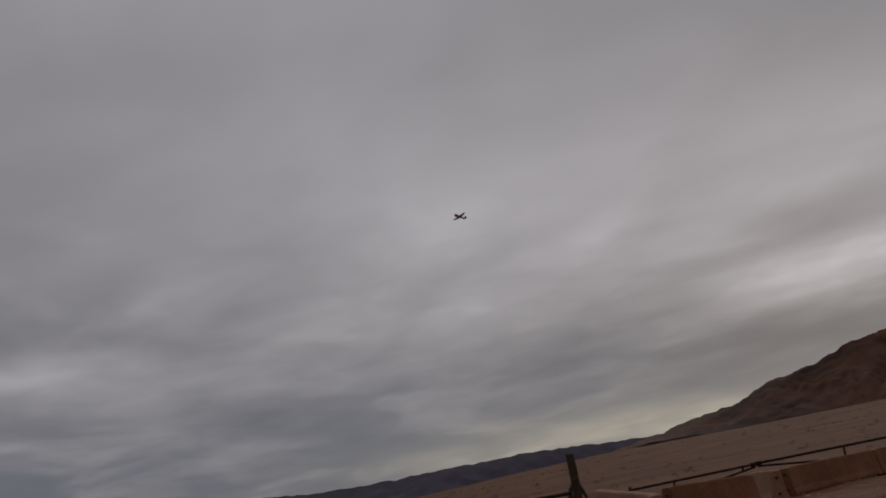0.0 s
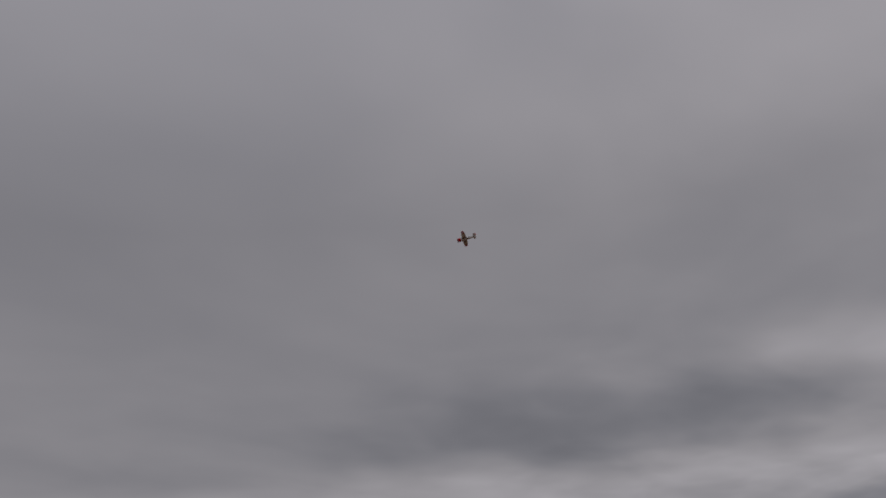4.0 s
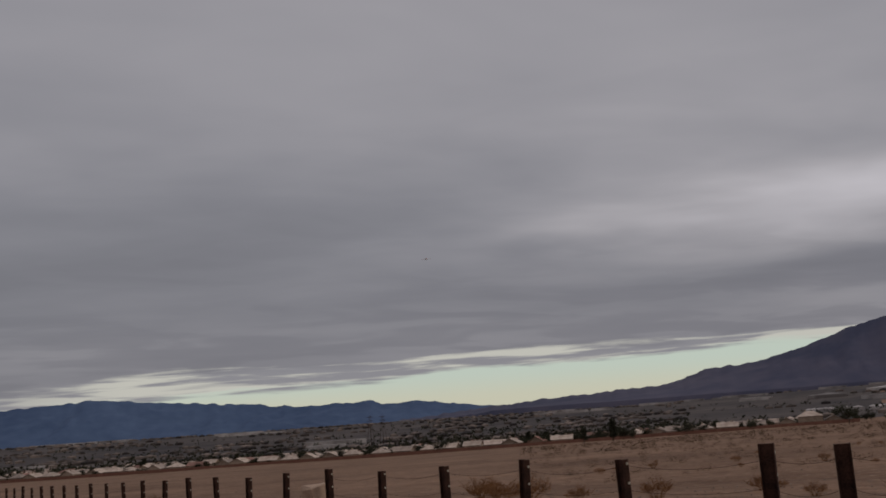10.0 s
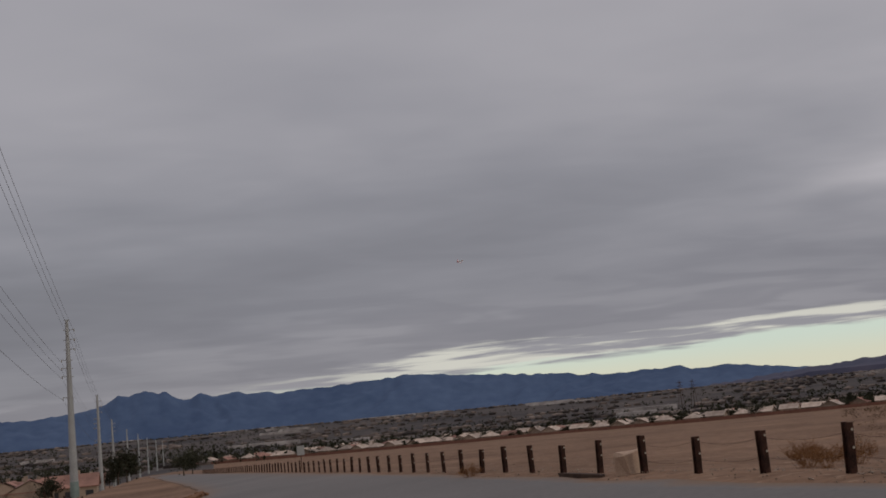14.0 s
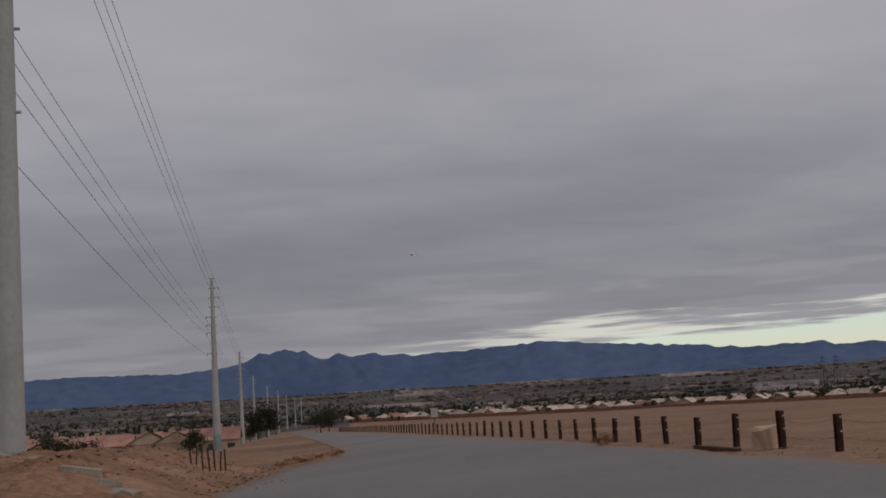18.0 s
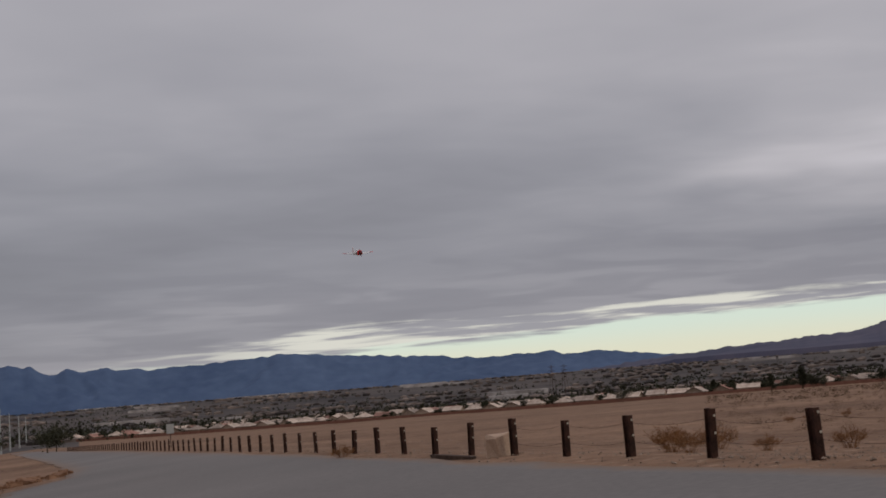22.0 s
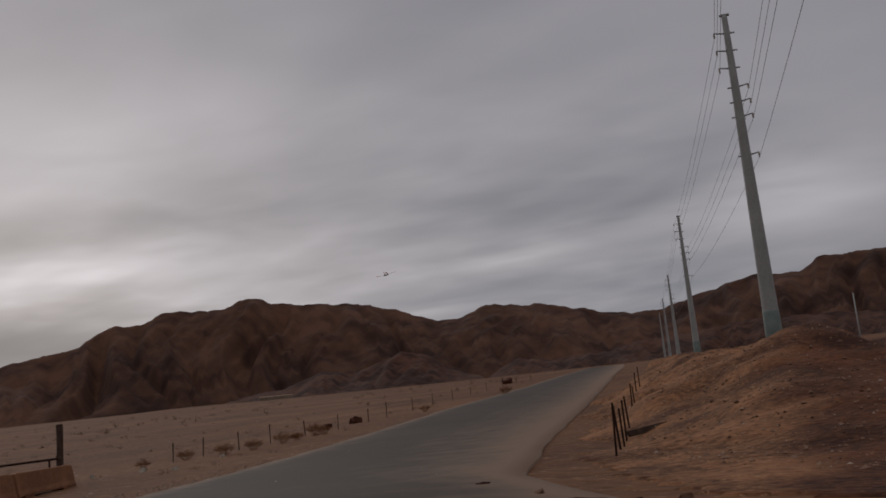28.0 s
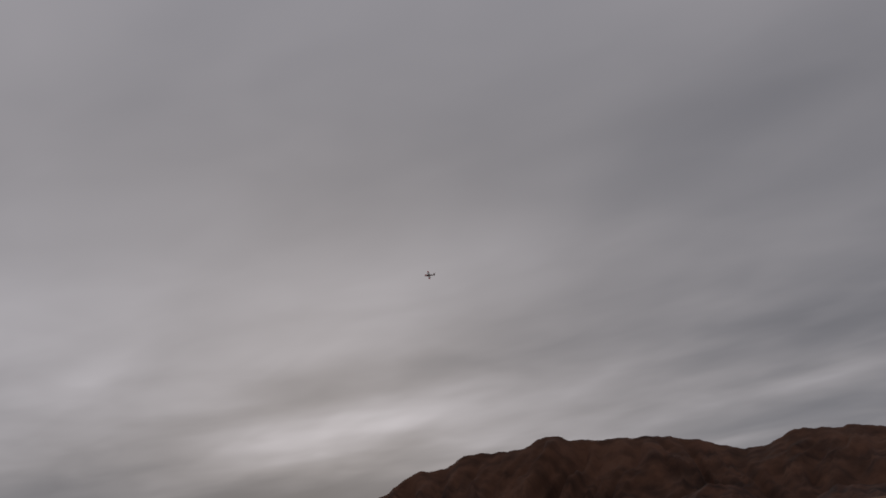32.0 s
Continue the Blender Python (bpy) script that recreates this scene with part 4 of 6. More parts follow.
for yaw, r, h in ((7.6, 40.5, 0.75), (7.35, 40, 0.62), (7.05, 38, 0.7), (6.75, 38.5, 0.8), (6.5, 39.5, 0.72), (6.25, 41, 0.7), (6.0, 42, 0.8)):
    stake("fence_stake", "rusty stake in a cluster beside the dirt heap", *polar(yaw, r), h * 0.95, 0.028, heap_height(*along(*polar(yaw, r))), group="stakes by the dirt heap")


# ---- the water tank on its stand ----
def water_tank():
    a, b = at(-87.15, 3.55, 82), at(-92.9, 4.1, 80)
    d = (b - a).normalized()
    c = (a + b) / 2
    n = (b - a).length
    s = d.cross(Vector((0, 0, 1))).normalized()
    m = Matrix((d, s, d.cross(s) * -1)).transposed().to_4x4()
    if m.to_3x3().determinant() < 0:
        m = Matrix((d, -s, (d.cross(s)) * -1)).transposed().to_4x4()
    m.translation = c
    t = thing("water_tank", "cream elevated water tank on black legs, lettered in dark paint", "water tank", m)
    ring = lambda x, r: [(x, r * math.cos(k * math.tau / 28), r * math.sin(k * math.tau / 28)) for k in range(28)]
    R = 1.27
    bm = bmesh.new()
    loft(bm, [ring(-n / 2 + 0.35, R), ring(-n / 2 + 2.5, R), ring(0, R), ring(n / 2 - 2, R), ring(n / 2, R * 0.985)])
    part("barrel", bm, TANK, t)
    bm = bmesh.new()
    loft(bm, [ring(-n / 2 - 0.55, R * 0.6), ring(-n / 2 - 0.42, R * 0.9), ring(-n / 2 - 0.15, R * 1.04), ring(-n / 2 + 0.25, R * 1.05), ring(-n / 2 + 0.36, R * 1.01)])
    part("end_cap", bm, YELLOW, t, "yellow domed end of the tank")
    for x in (-n / 2 + 2.4, 0.2, n / 2 - 1.5):
        bm = bmesh.new()
        loft(bm, [ring(x - 0.05, R * 1.012), ring(x + 0.05, R * 1.012)])
        part("hoop", bm, TANK, t)
    # the spout end: a long lip under the open mouth
    bm = bmesh.new()
    lip = []
    for k in range(5):
        f = k / 4
        x = n / 2 - 0.05 + 2.4 * f
        rr = R * (1 - 0.62 * f)
        qs = [-1.75 + 0.5 * f + (3.5 - f) * q / 8 for q in range(9)]
        lip.append([(x, rr * math.sin(q), -R * 0.98 + (1 - math.cos(q)) * rr + 0.5 * f * f) for q in qs] + [(x, (rr - 0.05) * math.sin(q), -R * 0.98 + 0.05 + (1 - math.cos(q)) * (rr - 0.05) + 0.5 * f * f) for q in qs[::-1]])
    loft(bm, lip)
    part("spout", bm, TANK, t)
    bm = bmesh.new()
    tube(bm, (n / 2 + 2.25, 0, -R * 0.6), (n / 2 + 2.25, 0, -R * 0.6 - 0.75), 0.16, 0.14, 10)
    part("outlet", bm, BLACK, t)
    up = m.inverted().to_3x3() @ Vector((0, 0, 1))
    for x, qs in ((-n / 2 + 1.0, (0.7,)), (-n / 2 + 1.5, (-0.7, 0.7)), (-n / 2 + 3.6, (-0.7,)), (-n / 2 + 4.4, (0.7,)), (n / 2 - 1.6, (0.7,)), (n / 2 - 1.2, (-0.7, 0.7))):
        for q in qs:
            p = Vector((x, q, -R * 0.8))
            w = m @ p
            foot = p - up * (w.z - ground(w.x, w.y) + 0.2)
            bm = bmesh.new()
            tube(bm, foot, p, 0.085, 0.085, 7)
            part("leg", bm, BLACK, t)
    for x in (-n / 2 + 1.1, -n / 2 + 4.0, n / 2 - 1.0):
        p = Vector((x, 0, -R * 0.8))
        w = m @ p
        foot = p - up * (w.z - ground(w.x, w.y) - 0.1)
        bm = bmesh.new()
        box(bm, (-0.6, -0.9, -0.2), (0.6, 0.9, 0.12), 0.02, Matrix.Translation(foot))
        part("footing", bm, BLACK, t)
        bm = bmesh.new()
        tube(bm, p + Vector((0, 0, -R * 0.3)), p + Vector((0, 0, -R * 0.2)), 0.3, 0.26, 10)
        part("saddle", bm, TANK, t)
    # wheel of the tow hitch under the yellow end
    for q, rr in ((-0.55, 0.66), (0.55, 0.48)):
        bm = bmesh.new()
        bmesh.ops.create_cone(bm, cap_ends=True, segments=22, radius1=rr, radius2=rr, depth=0.30)
        bmesh.ops.bevel(bm, geom=[e for e in bm.edges if len(e.link_faces) == 2 and any(len(f.verts) > 4 for f in e.link_faces)], offset=0.06, segments=2, affect="EDGES")
        wheel = part("wheel", bm, BLACK, t, "black rubber tyre", Matrix.Translation((-n / 2 + 0.15 + (0.9 if q > 0 else 0), -1.1, -R - 0.62)) @ pose(0, 0, 0, 90, 0, 0))
        bm = bmesh.new()
        bmesh.ops.create_cone(bm, cap_ends=True, segments=16, radius1=rr * 0.45, radius2=rr * 0.40, depth=0.36)
        part("rim", bm, STEEL_GREY, wheel)
    # lettering on the side that faces the road
    side = 1 if (m.to_3x3() @ Vector((0, 1, 0))).dot(EYE - c) > 0 else -1

    def lettering(text, x, ang, size, wide):
        cu = bpy.data.curves.new("lettering", "FONT")
        cu.body, cu.size, cu.align_x, cu.extrude = text, size, "CENTER", 0.004
        cu.offset = 0.007
        ob = new("lettering", cu)
        deps = bpy.context.evaluated_depsgraph_get()
        me = bpy.data.meshes.new_from_object(ob.evaluated_get(deps))
        bpy.data.objects.remove(ob)
        xs = [v.co.x for v in me.vertices]
        squeeze = wide / (max(xs) - min(xs))
        # wrap the flat letters round the barrel
        for v in me.vertices:
            q = ang + v.co.y / R
            rr = R + 0.015 + v.co.z
            v.co = (x + v.co.x * squeeze * -side * DIR, side * rr * math.cos(q), rr * math.sin(q))
        me.materials.clear()
        me.materials.append(LETTER)
        o = new("lettering", me)
        o.parent = t
        o["label"] = "dark painted words"
        return o

    right = (m.to_3x3() @ Vector((1, 0, 0))).dot(Vector((EYE - c)).cross(Vector((0, 0, 1))))
    DIR = -side if right < 0 else side
    lettering("GRADING & PAVING INC.", -n / 2 + n * 0.53, 0.12, 0.92, n * 0.40)
    for k in range(6):
        bm = bmesh.new()
        x = -n / 2 + n * 0.21 + k * n * 0.0185
        loft(bm, [[(x + a, side * rr * math.cos(q), rr * math.sin(q)) for a, rr in ((0, R + 0.02), (n * 0.014, R + 0.02), (n * 0.014, R + 0.004), (0, R + 0.004))] for q in (0.12, 0.28, 0.45, 0.62)])
        part("name_bar", bm, LETTER, t)
    for k in range(9):
        bm = bmesh.new()
        x = -n / 2 + n * 0.28 + k * 0.30 + (0.25 if k > 2 else 0)
        rings = [[(x, side * (R + 0.02) * math.cos(q), (R + 0.02) * math.sin(q)), (x + 0.2, side * (R + 0.02) * math.cos(q), (R + 0.02) * math.sin(q)), (x + 0.2, side * (R + 0.004) * math.cos(q), (R + 0.004) * math.sin(q)), (x, side * (R + 0.004) * math.cos(q), (R + 0.004) * math.sin(q))] for q in (-0.36, -0.29, -0.22, -0.15)]
        loft(bm, rings)
        part("number_bar", bm, LETTER, t)
    return t


water_tank()
x, y = polar(-87.45, 67)
pil = thing("standpipe_pillar", "square tan concrete pillar in front of the tank", "pillar", lay(x, y, -87.45))
bm = bmesh.new()
box(bm, (-0.30, -0.30, -0.5), (0.30, 0.30, 3.35), 0.03)
part("shaft", bm, CONCRETE_PALE, pil)
for yaw, w0 in ((-86.7, 1.5), (-88.45, 1.3)):
    x, y = polar(yaw, 79)
    g = thing("painted_block", "low concrete block covered with black and white graffiti", "concrete block", lay(x, y, yaw))
    bm = bmesh.new()
    box(bm, (-w0 / 1.7, -0.4, -0.4), (w0 / 1.7, 0.4, 1.7), 0.03)
    part("block", bm, CONCRETE, g)
    random.seed(int(-yaw * 10))
    for k in range(26):
        bm = bmesh.new()
        cx, cz = random.uniform(-w0 * 0.46, w0 * 0.46), random.uniform(0.2, 1.55)
        s0 = random.uniform(0.12, 0.34)
        box(bm, (-s0, -0.004, -0.065), (s0, 0.004, 0.065), 0, Matrix.Translation((cx, -0.405 - 0.0012 * k, cz)) @ pose(0, 0, 0, 0, random.choice((0, 90, 40, -35)), 0))
        part("paint_stroke", bm, BLACK if k % 3 else WHITE, g)


# ---- signs ----
def sign_board(x, y, h, w0, faces, label, dz=0.0, mats=None):
    t = thing("road_sign", label, "sign", lay(x, y, math.degrees(math.atan2(y, x)) - 90, dz))
    bm = bmesh.new()
    box(bm, (-0.03, 0.0, -0.4), (0.03, 0.05, h), 0.004)
    part("post", bm, RUST, t)
    z = h
    for hh, mat in faces:
        bm = bmesh.new()
        box(bm, (-w0 / 2, -0.022, z - hh), (w0 / 2, -0.002, z - 0.01), 0.004)
        brd = part("board", bm, mat, t)
        for k in range(0 if mat == STEEL_GREY else 3):
            bm = bmesh.new()
            zz = z - hh * (0.25 + 0.25 * k)
            box(bm, (-w0 * 0.36, -0.028, zz - hh * 0.06), (w0 * random.uniform(0.15, 0.36), -0.0225, zz + hh * 0.06))
            part("line_of_print", bm, WHITE if mat == SIGN_RED else LETTER, brd)
        z -= hh
    return t


sign_board(*polar(-56.5, 18.2), 0.92, 0.26, [(0.14, SIGN_RED), (0.20, PAINT_BLUE), (0.20, WHITE)], "small notice boards, red over blue and white, on a rusty stake")
sign_board(*polar(-4.15, 100), 2.0, 0.62, [(0.8, STEEL_GREY)], "grey back of a small road sign on a post")


# ---- loose things on the ground ----
def chunk(name, label, x, y, size, mat, rz, dz=0.0, cat="rubble", group="", tilt=6, ragged=0.07):
    """A broken slab: a box with knocked-off corners."""
    t = new(name)
    bm = bmesh.new()
    box(bm, (-size[0] / 2, -size[1] / 2, -0.1), (size[0] / 2, size[1] / 2, size[2]), min(size) * 0.12)
    for v in bm.verts:
        v.co += Vector([random.uniform(-ragged, ragged) * s for s in size])
    bpy.data.objects.remove(t)
    ob = new(name, mesh_of(bm, name, mat))
    ob.matrix_basis = lay(x, y, rz, dz) @ pose(0, 0, 0, random.uniform(-tilt, tilt), random.uniform(-tilt, tilt), 0)
    return tagged(ob, label, cat, group)


random.seed(8)
chunk("concrete_block", "squat pale concrete block lying behind the guard posts", *polar(-20.0, 21.5), (0.50, 0.36, 0.40), CONCRETE_CREAM, 20, 0.0, "concrete block", ragged=0.08)
for yaw, r, s in ((12.6, 27.6, (0.85, 0.34, 0.16)), (11.6, 26.6, (0.66, 0.30, 0.14)), (11.0, 26.2, (0.3, 0.26, 0.10)), (10.45, 26.0, (0.36, 0.3, 0.16)), (11.3, 25.6, (0.4, 0.12, 0.06)), (16.0, 31.5, (0.4, 0.35, 0.2)), (14.6, 29.5, (0.4, 0.3, 0.16))):
    chunk("concrete_slab", "broken grey concrete slab dumped on the dirt heap", *polar(yaw, r), s, SLAB, random.uniform(-40, 40), heap_height(*along(*polar(yaw, r))) - 0.05, group="dumped slabs", tilt=24)
for k in range(46):
    f = random.random()
    yaw, r = 3.7 - 3.3 * f + random.uniform(-0.1, 0.1), 50 + 6 * f + random.uniform(-1.6, 1.6)
    chunk("rubble_clod", "lump of dark dirt in a low roadside heap", *polar(yaw, r), [random.uniform(0.2, 0.6), random.uniform(0.2, 0.5), random.uniform(0.06, 0.2)], SPOIL, random.uniform(0, 180), 0, "rubble", group="roadside heap", tilt=20)
chunk("plank", "dark plank lying at the foot of a guard post", *polar(-17.6, 22.5), (1.6, 0.16, 0.06), WOOD, 100, 0.02, "plank", tilt=3)
chunk("plank", "charred plank lying on the dirt bank", *polar(-166.4, 34), (1.3, 0.08, 0.08), WOOD, 50, bank_height(*along(*polar(-166.4, 34))) + 0.06, "plank", tilt=24)
SCRAP = material("dark_red_scrap", (0.030, 0.010, 0.006), (0.11, 0.038, 0.022), 8.0, 0.9, bump=0.4, grain=40)
chunk("debris", "dark reddish scrap lying at the edge of the tarmac", *polar(-163.2, 17.3), (0.45, 0.2, 0.06), SCRAP, 20, 0.0, "debris", tilt=6, ragged=0.2)
chunk("debris", "small dark scrap lying on the tarmac", *polar(-158.2, 21.0), (0.22, 0.10, 0.08), SCRAP, 70, 0.0, "debris", tilt=3, ragged=0.2)
for yaw, r, w in ((-168.3, 13.6, 0.16), (-160.9, 18.5, 0.14), (-165.6, 16.6, 0.13), (-167.8, 16.9, 0.18)):
    chunk("stone", "loose brown stone at the foot of the bank", *polar(yaw, r), (w, w * 0.8, w * 0.6), STONE_RED, random.uniform(0, 90), 0.0, "stone", group="stones at the bank foot", tilt=25, ragged=0.2)
for yaw, r, w, what in ((-152.4, 86, 0.7, "dark red-brown boulder beside the roadside fence"), (-160.0, 190, 1.3, "dark boulder at the road's far bend"), (-151.0, 84, 0.45, "dark red-brown boulder beside the roadside fence"), (-149.4, 71, 0.4, "dark red-brown boulder beside the roadside fence")):
    chunk("boulder", what, *polar(yaw, r), (w, w * 0.75, w * 0.6), SCRAP, random.uniform(0, 90), 0.0, "boulder", group="boulders by the fence", tilt=15, ragged=0.24)
for yaw, r, w in ((-142.2, 50.5, 0.22), (-143.7, 48, 0.2), (-139.9, 50, 0.16), (-145.9, 56, 0.18)):
    chunk("stone", "pale stone in the dirt beside the road", *polar(yaw, r), (w, w * 0.8, w * 0.7), CONCRETE, random.uniform(0, 90), 0.0, "stone", group="pale stones by the road", tilt=25, ragged=0.2)
for yaw, w in ((-148.2, 10), (-149.0, 12)):
    x, y = polar(yaw, 800)
    shed = thing("shed", "long low pale shed at the foot of the mountain", "shed", pose(x, y, rough_ground(x, y), 0, 0, yaw), group="sheds under the mountain")
    bm = bmesh.new()
    box(bm, (-w / 2, -2.5, -2), (w / 2, 2.5, 1.8))
    part("wall", bm, STUCCO, shed)
    bm = bmesh.new()
    loft(bm, [[(sx * (w / 2 + 0.3), y0, z0) for y0, z0 in ((-2.9, 1.81), (0, 2.6), (2.9, 1.81))] for sx in (-1, 1)])
    part("roof", bm, CONCRETE_CREAM, shed)
CAN_BLUE = material("blue_can", (0.02, 0.06, 0.14), (0.05, 0.11, 0.22), 9.0, 0.5, bump=0.0)
can = chunk("paint_can", "blue and red can lying under the dry bush", *polar(-70.0, 13.6), (0.10, 0.10, 0.12), CAN_BLUE, 30, 0.0, "can", tilt=25)


def scatter(name, label, count, place, size, mat, seed):
    """Many stones in one mesh."""
    random.seed(seed)
    verts, faces = [], []
    shape = [(1, 0, 0), (-0.8, 0.2, 0), (0.1, 0.9, 0.1), (0, -1, 0), (0.1, 0.1, 0.75), (0, 0, -0.6)]
    tri = [(0, 2, 4), (2, 1, 4), (1, 3, 4), (3, 0, 4), (2, 0, 5), (1, 2, 5), (3, 1, 5), (0, 3, 5)]
    for _ in range(count):
        x, y, z = place()
        s, a = random.uniform(*size) * random.choice((0.5, 0.7, 1, 1, 1.5)), random.uniform(0, 6.28)
        k = len(verts)
        sz = random.uniform(0.5, 1)
        for p, q, h in shape:
            p, q = p * random.uniform(0.7, 1.2), q * random.uniform(0.6, 1.1)
            verts.append((x + s * (p * math.cos(a) - q * math.sin(a)), y + s * (p * math.sin(a) + q * math.cos(a)), z + s * h * sz))
        faces += [tuple(k + i for i in f) for f in tri]
    me = bpy.data.meshes.new(name)
    me.from_pydata(verts, [], faces)
    me.materials.append(mat)
    return tagged(new(name, me), label, "stones", kind="stuff")


def on_lot():
    u, v = random.uniform(-4, 60), 8.7 + random.random() ** 1.8 * 60
    x, y = from_uv(u, v)
    return x, y, rough_ground(x, y)


def on_bank():
    while True:
        u, v = -16 - 60 * random.random() ** 1.5, random.uniform(-26, 14)
        if bank_height(u, v) > 0.15:
            x, y = from_uv(u, v)
            return x, y, ground(x, y) + bank_height(u, v)


def on_plain():
    yaw, r = random.uniform(-88, -160), 24 + 120 * random.random() ** 2
    x, y = polar(yaw, r)
    return x, y, rough_ground(x, y)


def on_heap():
    x, y = polar(random.uniform(17, 3), random.uniform(28, 52))
    return x, y, ground(x, y) + heap_height(*along(x, y)) + 0.02


def on_verge():
    k = random.randrange(1, 11)
    (ua, va), (ub, vb) = EDGE_R[k], EDGE_R[k + 1]
    f = random.random()
    x, y = from_uv(ua + (ub - ua) * f, va + (vb - va) * f + random.uniform(-0.3, 1.6))
    return x, y, ground(x, y) + 0.02


scatter("loose_stones", "scattered pale stones and litter on the bare lot", 9000, on_lot, (0.010, 0.034), STONE, 1)
def by_posts():
    yaw, r = random.uniform(-30, -64), random.gauss(15.5, 2.6)
    x, y = polar(yaw, max(r, 12.0))
    return x, y, rough_ground(x, y)


scatter("loose_stones", "pale broken stones and caliche behind the near guard posts", 1800, by_posts, (0.008, 0.03), STONE, 6)
scatter("loose_stones", "stones weathering out of the red bank", 11000, on_bank, (0.014, 0.075), STONE_RED, 2)
scatter("loose_stones", "pale broken stones strewn over the red bank", 3600, on_bank, (0.012, 0.05), STONE, 8)
scatter("loose_stones", "stones scattered over the brown plain", 1500, on_plain, (0.03, 0.075), STONE, 3)
scatter("loose_stones", "gravel and clods round the dirt heap", 900, on_heap, (0.03, 0.10), STONE_RED, 4)
scatter("roadside_gravel", "loose gravel along the edge of the tarmac", 3500, on_verge, (0.008, 0.03), STONE, 5)


# ---- dry bushes ----
def twigs(bm_verts, bm_faces, a, b, ra, rb):
    d = (b - a).normalized()
    s = d.cross(Vector((0.3, 0.5, 0.8))).normalized()
    w = d.cross(s)
    k = len(bm_verts)
    for p, r in ((a, ra), (b, rb)):
        for q in (0, 2.094, 4.189):
            bm_verts.append(tuple(p + (s * math.cos(q) + w * math.sin(q)) * r))
    bm_faces += [(k, k + 1, k + 4, k + 3), (k + 1, k + 2, k + 5, k + 4), (k + 2, k, k + 3, k + 5)]


def bush_meshes(name, h, wide, stems, seed, leaf=0.35, forks=6, splay=1.0):
    """Stems that fan out from the root and fork into fine twigs; small dry leaves on the outer ones."""
    random.seed(seed)
    v1, f1, v2, f2 = [], [], [], []
    for _ in range(stems):
        a = random.uniform(0, 6.28)
        out = wide * math.sqrt(random.random())
        tip = Vector((out * math.cos(a), out * math.sin(a), h * random.uniform(0.55, 1.0) * (1 - 0.35 * (out / wide) ** 2)))
        root = Vector((out * math.cos(a) * 0.15 + random.uniform(-0.08, 0.08), out * math.sin(a) * 0.15 + random.uniform(-0.08, 0.08), -0.05))
        mid = root.lerp(tip, 0.5) + Vector((random.uniform(-0.08, 0.08), random.uniform(-0.08, 0.08), 0.10 * h))
        twigs(v1, f1, root, mid, 0.004 * h + 0.002, 0.003 * h)
        twigs(v1, f1, mid, tip, 0.003 * h, 0.0012)
        for _ in range(forks):
            s = mid.lerp(tip, random.uniform(0.0, 0.95))
            e = s + Vector((random.uniform(-splay, splay), random.uniform(-splay, splay), random.uniform(0.4 - 0.3 * splay, 1.0))) * 0.22 * h
            twigs(v1, f1, s, e, 0.0035, 0.0015)
            if splay < 1:
                for _ in range(3):
                    q = s.lerp(e, random.uniform(0.2, 0.9))
                    twigs(v1, f1, q, q + Vector((random.uniform(-splay, splay), random.uniform(-splay, splay), random.uniform(0.4, 1.0))) * 0.11 * h, 0.0022, 0.001)
            for _ in range(3):
                if random.random() < leaf:
                    p = s.lerp(e, random.uniform(0.3, 1.1))
                    q = [Vector((random.uniform(-1, 1), random.uniform(-1, 1), random.uniform(-1, 1))) * (0.014 if splay >= 1 else 0.008) * h + p for _ in range(3)]
                    k = len(v2)
                    v2 += [tuple(x) for x in q]
                    f2.append((k, k + 1, k + 2))
    out = []
    for nm, v, f, m in (("branchwork", v1, f1, TWIG), ("foliage", v2, f2, SCRUB)):
        me = bpy.data.meshes.new(nm)
        me.from_pydata(v, [], f)
        me.materials.append(m)
        out.append(me)
    return out


def bush(meshes, yaw, r, scale, label, group=""):
    x, y = polar(yaw, r)
    t = thing("dry_bush", label, "bush", lay(x, y, random.uniform(0, 360)), group)
    for nm, me in zip(("branchwork", "foliage"), meshes):
        part_mesh(nm, me, t, Matrix.Diagonal((scale, scale, scale, 1)))
    return t


TALL = bush_meshes("tall", 1.75, 0.95, 22, 1, 0.4, 26, 0.55)
TALL_B = bush_meshes("tall", 1.85, 0.5, 18, 2, 0.6, 30, 0.35)
LOW = bush_meshes("low", 0.42, 0.42, 60, 3, 0.8, 8)
THIN = bush_meshes("thin", 1.1, 0.45, 30, 4, 0.8, 10)
random.seed(77)
for yaw, r, s, k in ((-68.0, 14.4, 1.05, 0), (-69.8, 14.9, 1.0, 0), (-66.4, 15.0, 0.6, 0), (-74.6, 22.0, 1.15, 1), (-76.0, 23.0, 1.3, 1), (-77.0, 24.5, 1.15, 1), (-78.3, 25.0, 1.2, 0), (-79.6, 25.5, 1.2, 1), (-81.0, 26, 1.25, 1), (-82.3, 27, 1.25, 1), (-83.4, 28.5, 0.7, 0), (-73.2, 21, 0.9, 1)):
    bush((TALL, TALL_B)[k], yaw, r, s, "tall dry brown bush with bare twigs by the barriers", "tall bushes by the barriers")
for yaw, r, s in ((-54.0, 19.0, 0.95), (-54.6, 19.6, 0.8)):
    bush(THIN, yaw, r, s, "thin upright greyish bush behind the posts")
